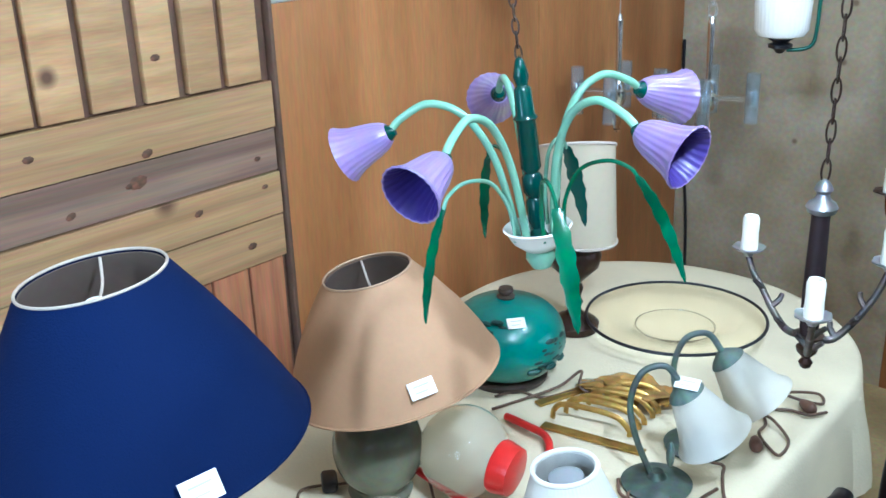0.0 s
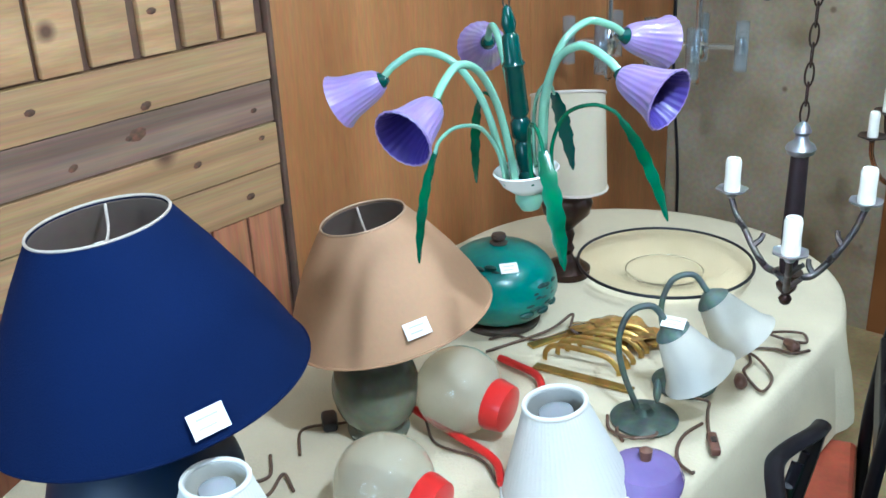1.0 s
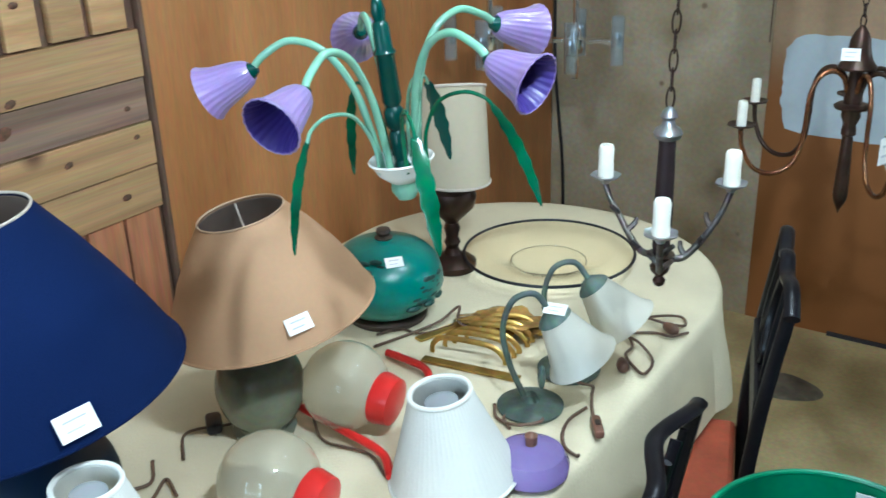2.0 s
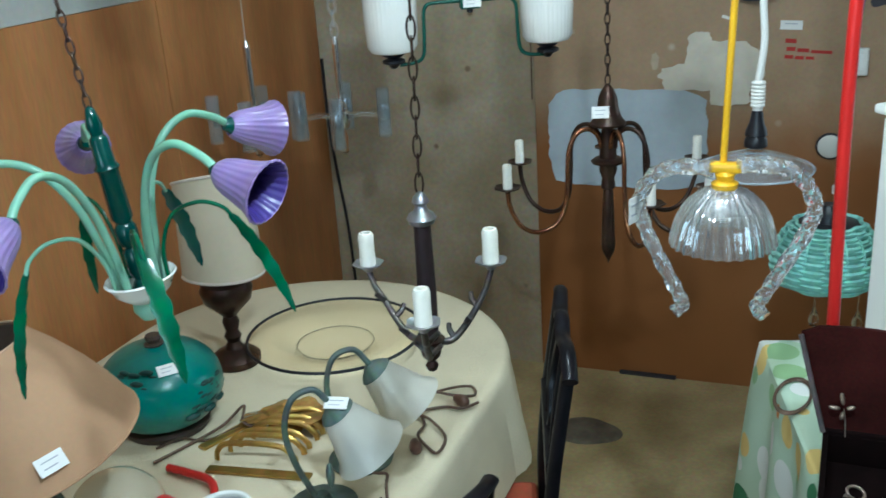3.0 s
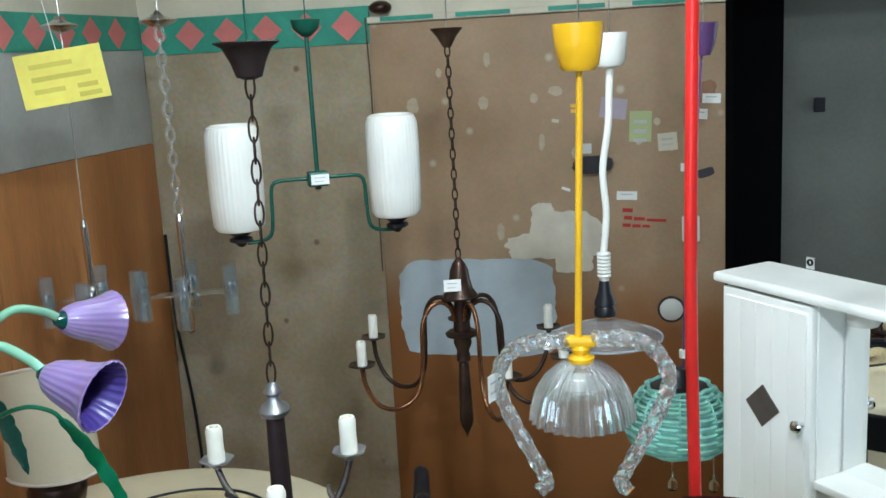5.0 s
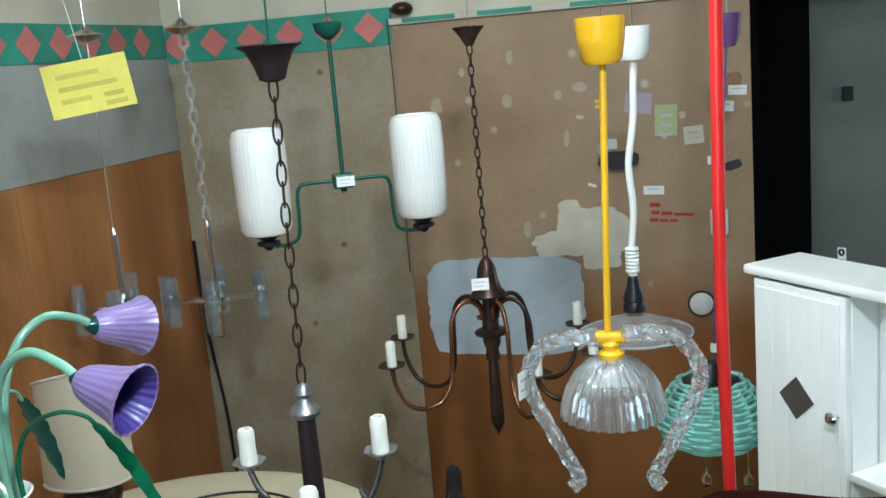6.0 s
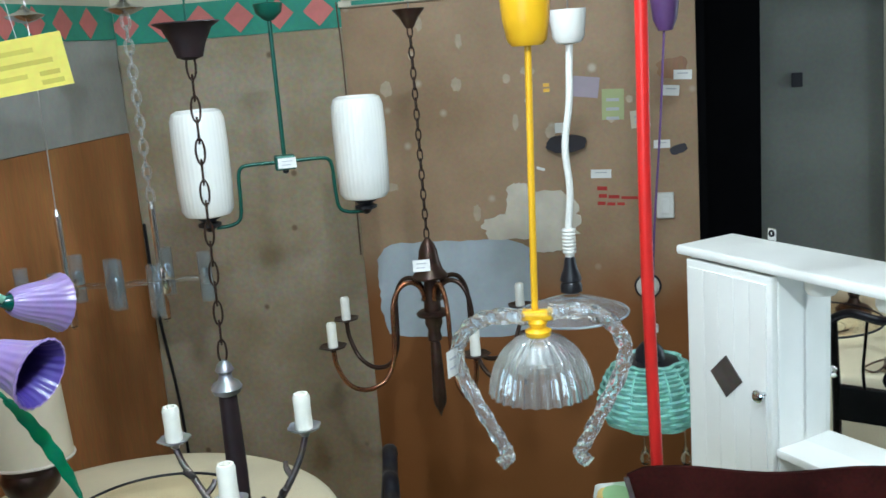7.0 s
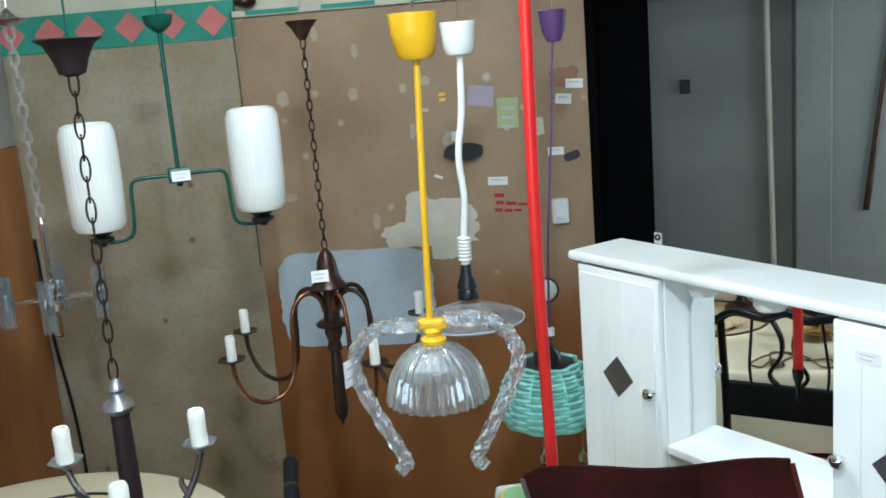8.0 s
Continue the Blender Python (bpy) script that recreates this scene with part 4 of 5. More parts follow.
cord("thin_flex", [(-0.95, 0.55, z), (-0.90, 0.50, z), (-0.92, 0.44, z + 0.006), (-0.86, 0.46, z), (-0.88, 0.52, z + 0.004), (-0.83, 0.50, z)], [], "thin flex curled between the two table lamps")


# ---- hanging lamps ----
CEILZ = 2.7


def hang_wire(parent, z0, x=0.0, y=0.0, material=None, r=0.0016, top=None):
    """The suspension from the canopy up to the ceiling, with its hook."""
    t = CEILZ if top is None else top
    part("suspension_wire", tube([(x, y, z0), (x + 0.004, y + 0.002, (z0 + t) / 2), (x, y, t)], r, 6), material or WIRE, parent)


def on_axis(m, ang):
    return m @ pose(0, 0, 0, 0, 0, ang)


# tulip chandelier
tul = thing("tulip_chandelier", "glass chandelier with five lilac tulip shades and green leaves", "chandelier", pose(-0.455, 0.684, 1.548) @ Matrix.Rotation(radians(-6.0), 4, Vector((-0.65, 0.75, 0))) @ pose(0, 0, -1.56))
part("stem", lathe([(0, 1.375), (0.012, 1.375), (0.016, 1.385), (0.009, 1.40), (0.013, 1.412), (0.013, 1.44), (0.009, 1.446), (0.015, 1.455), (0.015, 1.475), (0.010, 1.482), (0.0145, 1.49), (0.0135, 1.555), (0.017, 1.56), (0.013, 1.566), (0.012, 1.60), (0.008, 1.605), (0.011, 1.618), (0.006, 1.64), (0, 1.645)], 24), STEMGREEN, tul, "dark green glass stem")
part("suspension_chain", chain((0, 0, 1.64), (0, 0, 1.80), 0.022, 0.009, 0.0015), BRONZE, tul)
hang_wire(tul, 1.80)
part("dish", shell([(0.0, 1.365), (0.022, 1.368), (0.038, 1.382), (0.046, 1.398), (0.050, 1.401)], 0.003, 32), MILK, tul, "white glass dish")
part("finial", lathe([(0, 1.335), (0.014, 1.34), (0.022, 1.355), (0.02, 1.37), (0, 1.375)], 20), ARMGREEN, tul)


def tulip_shade():
    prof = [(0.014, 0.0), (0.020, -0.008), (0.026, -0.024), (0.031, -0.046), (0.036, -0.066), (0.042, -0.080), (0.047, -0.088)]
    return shell(prof, 0.003, 176, (22, 0.013))


def leaf_blade(turn, wide):
    """A hanging glass leaf with wavy edges, tapered at both ends."""
    bm = bmesh.new()
    n = 18
    cs, sn = math.cos(radians(turn)), math.sin(radians(turn))
    rows = []
    for i in range(n + 1):
        t = i / n
        x = 0.150 + 0.075 * t - 0.02 * t * t
        zz = 1.475 - 0.115 * t - 0.035 * t * t
        w = wide * math.sin(math.pi * min(1, t * 0.92 + 0.08)) ** 0.6 * (1 + 0.16 * math.sin(t * 34)) + 0.001
        rows.append([bm.verts.new((x + ox, oy, zz)) for ox, oy in ((-0.0024 * sn, 0.0024 * cs), (cs * w, sn * w), (0.0024 * sn, -0.0024 * cs), (-cs * w, -sn * w))])
    for a, b in zip(rows, rows[1:]):
        for k in range(4):
            bm.faces.new((a[k], a[(k + 1) % 4], b[(k + 1) % 4], b[k]))
    bm.faces.new(rows[0])
    bm.faces.new(rows[-1][::-1])
    bmesh.ops.recalc_face_normals(bm, faces=bm.faces)
    return bm


arm_way = [(0.030, 0, 1.385), (0.036, 0, 1.44), (0.052, 0, 1.515), (0.085, 0, 1.572), (0.13, 0, 1.593), (0.17, 0, 1.578), (0.192, 0, 1.560)]
stalk_way = [(0.040, 0, 1.39), (0.045, 0, 1.44), (0.07, 0, 1.485), (0.11, 0, 1.498), (0.14, 0, 1.488), (0.152, 0, 1.472)]
ARMS = (66, 138, 211, 274, 352)
LEAVES = ((15, 60, 0.0085), (105, 40, 0.0105), (152, 70, 0.0085), (254, 75, 0.0080), (317, 40, 0.0110))
for k in range(5):
    m = pose(0, 0, 0, 0, 0, ARMS[k])
    arm = part("arm", tube(arm_way, 0.0056, 12, 8), ARMGREEN, tul, "pale green curved glass arm", m)
    sm = pose(0.195, 0, 1.557, 0, 0, 0) @ pose(0, 0, 0, 0, -(74 if k % 2 else 70), 0)
    part("socket", lathe([(0, 0.012), (0.007, 0.011), (0.012, 0.002), (0.0135, -0.006), (0, -0.006)], 20), STEMGREEN, arm, "", sm)
    sm = sm @ Matrix.Diagonal((0.84, 0.84, 0.84, 1))
    sh = part("shade", tulip_shade(), PURPLE, arm, "fluted lilac tulip glass", sm)
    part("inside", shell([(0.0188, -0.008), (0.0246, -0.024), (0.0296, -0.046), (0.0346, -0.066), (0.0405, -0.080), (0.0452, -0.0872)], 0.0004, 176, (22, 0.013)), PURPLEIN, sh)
    leaf_ang, leaf_face, leaf_wide = LEAVES[k]
    m2 = pose(0, 0, 0, 0, 0, leaf_ang)
    stalk = part("leaf_stalk", tube(stalk_way, 0.0032, 8, 6, r1=0.0028), ARMGREEN if k % 2 else LEAFGREEN, tul, "", m2)
    part("leaf", leaf_blade(leaf_face - leaf_ang, leaf_wide), LEAFGREEN if k != 1 else STEMGREEN, stalk, "green glass leaf")


# candle chandelier with turned column
def candle(parent, m, r=0.0135, h=0.06, dish=0.026, metal=None):
    d = part("drip_dish", lathe([(0, -0.010), (0.006, -0.010), (0.010, -0.003), (dish * 0.7, 0.0), (dish, 0.005), (dish, 0.007), (dish * 0.6, 0.003), (0, 0.003)], 24, flute=(6, 0.06)), metal or PEWTER, parent, "", m)
    part("candle_sleeve", lathe([(0, 0.003), (r, 0.003), (r * 1.02, 0.012), (r * 0.96, h * 0.5), (r, h - 0.006), (r * 0.82, h), (r * 0.6, h), (r * 0.55, h - 0.012), (0, h - 0.012)], 20), CANDLE, d, "white candle sleeve")
    return d


pen = thing("candle_chandelier", "three-armed pewter candle chandelier with dark turned column", "chandelier", pose(-0.157, 1.02, 0))
part("column", lathe([(0, 1.175), (0.0125, 1.175), (0.0145, 1.19), (0.0155, 1.25), (0.0135, 1.374), (0, 1.374)], 28), DARKLEATHER, pen, "dark turned wooden column")
part("collar", lathe([(0.012, 1.372), (0.020, 1.376), (0.0235, 1.384), (0.020, 1.391), (0.012, 1.396), (0.009, 1.405), (0.014, 1.411), (0.011, 1.419), (0.005, 1.426), (0, 1.428)], 28), PEWTER, pen, "pewter collar")
part("finial", lathe([(0, 1.115), (0.008, 1.120), (0.011, 1.128), (0.006, 1.136), (0.015, 1.146), (0.017, 1.154), (0.009, 1.163), (0.02, 1.170), (0.024, 1.176), (0, 1.176)], 24), BRONZE, pen, "dark bronze finial")
part("chain", chain((0, 0, 1.425), (0.009, 0.0, 1.868), 0.038, 0.0125, 0.0017), BRONZE, pen, "long-link bronze chain")
part("canopy", shell([(0.0075, 1.862), (0.018, 1.866), (0.024, 1.885), (0.034, 1.905), (0.046, 1.912)], 0.002, 32), DARKLEATHER, pen, "dark flared ceiling cup", pose(0.009, 0, 0))
hang_wire(pen, 1.865, 0.009, 0.0, GREENMETAL)
for ang, reach, rise in ((40, 0.112, 0.013), (156, 0.142, -0.004), (290, 0.142, -0.010)):
    m = pose(0, 0, 0, 0, 0, ang)
    f = reach / 0.134
    arm = part("arm", tube([(0.010, 0, 1.168), (0.045 * f, 0, 1.166), (0.075 * f, 0, 1.188), (0.10 * f, 0, 1.216), (0.120 * f, 0, 1.237 + rise * 0.6), (reach, 0, 1.264 + rise)], 0.0062, 10, 6, r1=0.0052), PEWTER_DARK, pen, "branch-shaped iron arm", m)
    for i, (x, zz) in enumerate(((0.05, 1.169), (0.078, 1.192), (0.10, 1.217))):
        part("twig", tube([(x * f, 0, zz), (x * f - 0.004, 0.012 * (1 - 2 * (i % 2)), zz + 0.010), (x * f - 0.002, 0.020 * (1 - 2 * (i % 2)), zz + 0.018)], 0.0055, 6, 3, r1=0.004), PEWTER_DARK, arm)
    candle(arm, pose(reach, 0, 1.274 + rise), dish=0.026)

# green two-light pendant with opal cylinders
duo = thing("two_light_pendant", "green metal pendant with two ribbed opal glass cylinders", "pendant lamp", pose(-0.452, 2.11, 0, 0, 0, 26))
part("rod", tube([(0, 0, 1.60), (0, 0, 1.945)], 0.0058, 10), GREENMETAL, duo)
part("canopy", lathe([(0, 1.94), (0.012, 1.942), (0.032, 1.960), (0.037, 1.982), (0.033, 1.984), (0, 1.978)], 28), GREENMETAL, duo, "green ceiling cup")
part("box", box(-0.026, 0.026, -0.02, 0.02, 1.568, 1.605, 0.004), GREENMETAL, duo)
part("knob", lathe([(0, 1.556), (0.008, 1.56), (0.008, 1.568), (0, 1.568)], 14), BLACK, duo)
hang_wire(duo, 1.98, 0, 0, GREENMETAL)
tag(duo, pose(0.004, -0.0205, 1.586, 0, 0, 0), 0.046, 0.026)
for sgn in (-1, 1):
    arm = part("arm", tube([(0.02 * sgn, 0, 1.588), (0.09 * sgn, 0, 1.588), (0.112 * sgn, 0, 1.582), (0.120 * sgn, 0, 1.56), (0.122 * sgn, 0, 1.50), (0.128 * sgn, 0, 1.455), (0.15 * sgn, 0, 1.44), (0.19 * sgn, 0, 1.437)], 0.0048, 10, 6), GREENMETAL, duo)
    c = -0.205 if sgn < 0 else 0.199
    part("lamp_socket", lathe([(0, 1.428), (0.008, 1.43), (0.014, 1.438), (0.028, 1.444), (0.028, 1.452), (0.016, 1.456), (0.028, 1.464), (0.026, 1.470), (0, 1.472)], 24, flute=(6, 0.05), at=(c, 0, 0)), BLACK, arm, "black lamp holder")
    part("shade", lathe([(0.033, 1.468), (0.056, 1.474), (0.065, 1.488), (0.068, 1.55), (0.069, 1.66), (0.067, 1.715), (0.060, 1.733), (0.050, 1.738), (0.047, 1.732), (0.062, 1.70), (0.062, 1.50), (0.03, 1.474)], 216, (36, 0.005), at=(c, 0, 0), cap=False), MILK, arm, "ribbed opal glass cylinder")

# bronze six-arm chandelier
bz = thing("bronze_chandelier", "six-armed dark bronze chandelier with candle sleeves", "chandelier", pose(-0.105, 2.15, 0))
part("spindle", lathe([(0, 0.878), (0.006, 0.895), (0.016, 0.915), (0.019, 0.93), (0.014, 1.08), (0.012, 1.09), (0.019, 1.094), (0.019, 1.105), (0.016, 1.12), (0.024, 1.14), (0.022, 1.20), (0.017, 1.255), (0.019, 1.27), (0, 1.27)], 10), BRONZE, bz, "dark faceted spindle")
part("bell", lathe([(0.045, 1.262), (0.047, 1.268), (0.034, 1.285), (0.027, 1.31), (0.024, 1.335), (0.017, 1.352), (0.007, 1.366), (0, 1.37)], 28), BRONZE, bz, "dark bronze bell cap")
part("hub_ring", lathe([(0.02, 1.158), (0.042, 1.162), (0.044, 1.168), (0.036, 1.174), (0.02, 1.176)], 28), BRONZE, bz)
tag(bz, pose(-0.012, -0.0335, 1.302, -14, 0, 15), 0.044, 0.03)
part("chain", chain((0, 0, 1.366), (0, 0, 1.90), 0.032, 0.013, 0.002), BRONZE, bz, "bronze chain")
part("canopy", shell([(0.008, 1.895), (0.012, 1.90), (0.024, 1.922), (0.038, 1.938), (0.040, 1.942)], 0.002, 28), BRONZE, bz, "copper-rimmed ceiling cup")
hang_wire(bz, 1.9)
for k in range(6):
    m = pose(0, 0, 0, 0, 0, (43, 103, 163, 216, 303, 345)[k])
    arm = part("arm", tube([(0.018, 0, 1.205), (0.03, 0, 1.24), (0.058, 0, 1.258), (0.090, 0, 1.245), (0.110, 0, 1.20), (0.114, 0, 1.12), (0.122, 0, 1.055), (0.15, 0, 1.01), (0.20, 0, 0.998), (0.245, 0, 1.022), (0.272, 0, 1.075), (0.278, 0, 1.118)], 0.0062, 10, 6), COPPER if k in (3, 4) else BRONZE, bz, "curved bronze arm", m)
    candle(arm, pose(0.278, 0, 1.126), 0.0125, 0.066, 0.034, BRONZE)

# yellow pendant with ribbed glass bowl and twisted glass arms
ye = thing("yellow_pendant", "yellow stem pendant with ribbed glass dome and twisted glass arms", "pendant lamp", pose(0.260, 1.425, 0))
part("canopy", shell([(0.0, 1.835), (0.026, 1.836), (0.034, 1.845), (0.040, 1.88), (0.043, 1.914)], 0.0025, 36), YELLOW, ye, "yellow plastic ceiling cup", pose(0.010, 0, 0.006))
part("rod", tube([(-0.004, 0, 1.375), (0.003, 0, 1.6), (0.011, 0, 1.843)], 0.0062, 12), YELLOW, ye)
part("clamp", box(-0.028, 0.028, -0.013, 0.013, 1.360, 1.378, 0.005), YELLOW, ye)
part("neck", lathe([(0.022, 1.330), (0.024, 1.340), (0.014, 1.346), (0.018, 1.356), (0.014, 1.362), (0, 1.362)], 24), YELLOW, ye)
hang_wire(ye, 1.842, 0.010)
part("dome", shell([(0.093, 1.226), (0.0905, 1.245), (0.082, 1.275), (0.067, 1.302), (0.045, 1.323), (0.018, 1.334)], 0.0045, 224, (28, 0.042)), DOMEGLASS, ye, "ribbed clear glass dome")
# chrome cone added to give the clear dome a bright mirrored centre
part("dome_cap", shell([(0.060, 1.294), (0.046, 1.310), (0.018, 1.322)], 0.002, 36), CHROME, ye, "added chrome cone that brightens the middle of the dome")
for sgn in (-1, 1):
    way = [(0.02 * sgn, 0, 1.366), (0.085 * sgn, 0, 1.366), (0.128 * sgn, 0, 1.346), (0.152 * sgn, 0, 1.30), (0.142 * sgn, 0, 1.25), (0.108 * sgn, -0.01, 1.185), (0.078 * sgn, -0.015, 1.13), (0.066 * sgn, -0.02, 1.105), (0.082 * sgn, -0.03, 1.092)]
    if sgn > 0:
        way = [(x * 1.0, y, zz + 0.008) for x, y, zz in way]
    part("glass_arm", tube(way, 0.0140, 18, 26, twist=(4, 0.16, 12.0), r1=0.0115), ARMGLASS, ye, "twisted clear glass arm")
part("lamp_holder", lathe([(0.011, 1.27), (0.011, 1.33), (0, 1.33)], 16), WHITEPL, ye)
tag(ye, pose(-0.158, -0.014, 1.285, 0, 0, 70), 0.04, 0.05, 2)

# white cord pendant with black socket and clear disc shade
wp = thing("white_pendant", "white corded pendant with black socket and clear glass disc", "pendant lamp", pose(0.272, 2.0, 0))
part("canopy", shell([(0.010, 1.838), (0.028, 1.842), (0.036, 1.855), (0.042, 1.915)], 0.0025, 36), WHITEPL, wp, "white ceiling cup", pose(0.022, 0, -0.008))
part("cord", tube([(0.023, 0, 1.832), (0.020, 0, 1.78), (0.016, 0, 1.70), (0.002, 0, 1.60), (0.008, 0, 1.50), (0.0, 0, 1.41)], 0.0085, 10), WHITEPL, wp, "white cloth-covered cord")
bm = bmesh.new()
for i in range(7):
    ring_tube(0.0125, 0.0042, 20, 1.405 - 0.0085 * i, bm=bm)
lathe([(0.011, 1.34), (0.011, 1.41)], 16, bm=bm)
part("spiral", bm, WHITEPL, wp)
part("socket", lathe([(0.010, 1.345), (0.013, 1.335), (0.016, 1.315), (0.024, 1.295), (0.026, 1.285), (0.021, 1.282), (0.026, 1.272), (0.026, 1.258), (0.02, 1.255), (0, 1.255)], 24), BLACK, wp, "black lamp socket")
part("disc", shell([(0.132, 1.205), (0.10, 1.222), (0.06, 1.236), (0.02, 1.248)], 0.002, 48), TUBEGLASS, wp, "clear glass disc shade").visible_shadow = False
part("disc_rim", ring_tube(0.132, 0.003, 48, 1.205), BULB, wp)
hang_wire(wp, 1.832, 0.022)

# red stem pendant
rp = thing("red_pendant", "long red tube pendant stem with black tip", "pendant lamp", pose(0.458, 1.54, 0))
part("stem", tube([(0.002, 0, 1.02), (-0.004, 0, 1.45), (0.002, 0, 2.0), (0.004, 0, CEILZ)], 0.0118, 14), REDPLASTIC, rp, "glossy red tube")
part("tip", lathe([(0, 0.93), (0.005, 0.95), (0.008, 0.985), (0.013, 1.0), (0.014, 1.022), (0, 1.022)], 16), BLACK, rp, "black tip", pose(0.002, 0, 0))

# mint wicker shade on purple cord
mw = thing("wicker_pendant", "mint green woven wicker shade on a thin purple cord", "pendant lamp", pose(0.445, 2.30, 0))
part("canopy", lathe([(0, 1.84), (0.018, 1.842), (0.030, 1.87), (0.036, 1.92), (0.033, 1.922), (0, 1.90)], 24), GREYCUP, mw, "purple ceiling cup", pose(0.065, 0, 0))
part("cord", tube([(0.062, 0, 1.845), (0.045, 0, 1.6), (0.02, 0, 1.3), (0.01, 0, 1.0)], 0.003, 8), GREYCUP, mw)
hang_wire(mw, 1.90, 0.065)
part("cord_grip", lathe([(0, -0.012), (0.012, -0.01), (0.012, 0.01), (0, 0.012)], 14), WHITEPL, mw, "", pose(0.013, 0, 1.07))
part("socket_cap", lathe([(0.0, 0.968), (0.078, 0.972), (0.078, 0.980), (0.04, 0.985), (0.036, 1.012), (0.02, 1.03), (0, 1.03)], 20), BLACK, mw)
bm = bmesh.new()
for j in range(17):
    t = j / 16
    zz = 0.825 + 0.156 * t
    rad = 0.141 * (1 - 0.13 * (1 - min(1, t * 2.6)) ** 2) - 0.058 * t ** 2.4
    rows_ = []
    for k in range(64):
        a = 2 * math.pi * k / 64
        q = rad + 0.0042 * (1 if ((k // 4 + j) % 2) else -1) * min(1, abs(math.sin(math.pi * ((k % 4) + 0.5) / 4)) * 1.6)
        rows_.append([bm.verts.new(((q + 0.0058 * math.cos(b)) * math.cos(a), (q + 0.0058 * math.cos(b)) * math.sin(a), zz + 0.0068 * math.sin(b))) for b in (0.4, 1.97, 3.54, 5.1)])
    for k in range(64):
        a, b = rows_[k], rows_[(k + 1) % 64]
        for q in range(4):
            bm.faces.new((a[q], a[(q + 1) % 4], b[(q + 1) % 4], b[q]))
bmesh.ops.recalc_face_normals(bm, faces=bm.faces)
part("weave", bm, MINT, mw, "woven mint wicker")
stake = tube([(0.119, 0, 0.818), (0.136, 0, 0.88), (0.118, 0, 0.945), (0.080, 0, 0.984)], 0.0028, 6, 4)
first = part("stake", stake, MINT, mw)
for k in range(1, 16):
    more = new("stake", first.data)
    more.parent, more.matrix_basis = mw, pose(0, 0, 0, 0, 0, 22.5 * k)
for x in (-0.02, 0.085):
    part("glass_drop", lathe([(0, 0.715), (0.010, 0.722), (0.014, 0.738), (0.009, 0.755), (0.003, 0.772), (0.002, 0.822), (0, 0.822)], 16), CLEAR, mw, "clear glass drop", pose(x, -0.085, 0))


# chrome and glass chandeliers in the corner
def glass_chandelier(m, label, twisted):
    g = thing("glass_chandelier", label, "chandelier", m, "chrome glass chandeliers")
    part("stem", lathe([(0.005, 1.20), (0.016, 1.21), (0.016, 1.25), (0.009, 1.26), (0.011, 1.44), (0.006, 1.46), (0, 1.46)], 18), CHROME, g, "chrome and glass stem")
    part("hub", lathe([(0, 1.175), (0.02, 1.18), (0.028, 1.20), (0.026, 1.225), (0.012, 1.235), (0, 1.235)], 20), CHROME, g)
    part("drop", lathe([(0, 1.09), (0.011, 1.10), (0.013, 1.15), (0.005, 1.175), (0, 1.175)], 14), CLEAR, g)
    for k in range(4):
        mm = pose(0, 0, 0, 0, 0, 20 + 90 * k)
        a = part("arm", tube([(0.02, 0, 1.215), (0.07, 0, 1.22), (0.115, 0, 1.215)], 0.009, 10, 4), CLEAR, g, "clear glass arm", mm)
        part("glass_tube", shell([(0.021, 1.145), (0.021, 1.295)], 0.003, 20), TUBEGLASS, a, "clear glass tube shade", pose(0.13, 0, 0))
        part("holder", lathe([(0, 1.195), (0.014, 1.197), (0.017, 1.22), (0.013, 1.245), (0, 1.245)], 16), CHROME, a, "", pose(0.13, 0, 0))
    part("canopy", lathe([(0, 1.995), (0.02, 2.0), (0.05, 2.012), (0.055, 2.018), (0.02, 2.03), (0, 2.05)], 28), CHROME, g, "chrome ceiling plate")
    if twisted:
        part("chain", chain((0, 0, 1.46), (0.0, 0, 2.0), 0.045, 0.022, 0.0048), ARMGLASS, g, "chain of clear glass links")
        hang_wire(g, 2.02, r=0.003)
    else:
        hang_wire(g, 1.45, r=0.002)
    return g


glass_chandelier(pose(-1.255, 2.30, 0.0), "chrome and clear glass chandelier hanging on a thin wire", False)
glass_chandelier(pose(-0.985, 2.37, 0.0), "chrome and clear glass chandelier hanging on a chain of glass links", True)

# yellow hand-lettered card
sg = thing("yellow_sign", "yellow card notice with faded marker lettering on a thread", "sign", pose(-0.925, 1.78, 1.878, 0, -7, 31) @ Matrix.Diagonal((0.9, 1, 0.92, 1)))
part("card", box(-0.105, 0.105, -0.001, 0.001, -0.066, 0.066), SIGN, sg)
for zz, x0, x1 in ((0.035, -0.075, 0.03), (0.004, -0.075, 0.07), (-0.026, -0.075, 0.0), (-0.026, 0.03, 0.08), (-0.048, 0.03, 0.085)):
    part("writing", box(x0, x1, -0.0018, -0.001, zz - 0.008, zz + 0.004), SIGNINK, sg)
part("thread", tube([(0, 0, 0.06), (-0.01, 0, 0.4), (-0.02, 0, (CEILZ - 1.874) / 0.92)], 0.0008, 5), WIRE, sg)


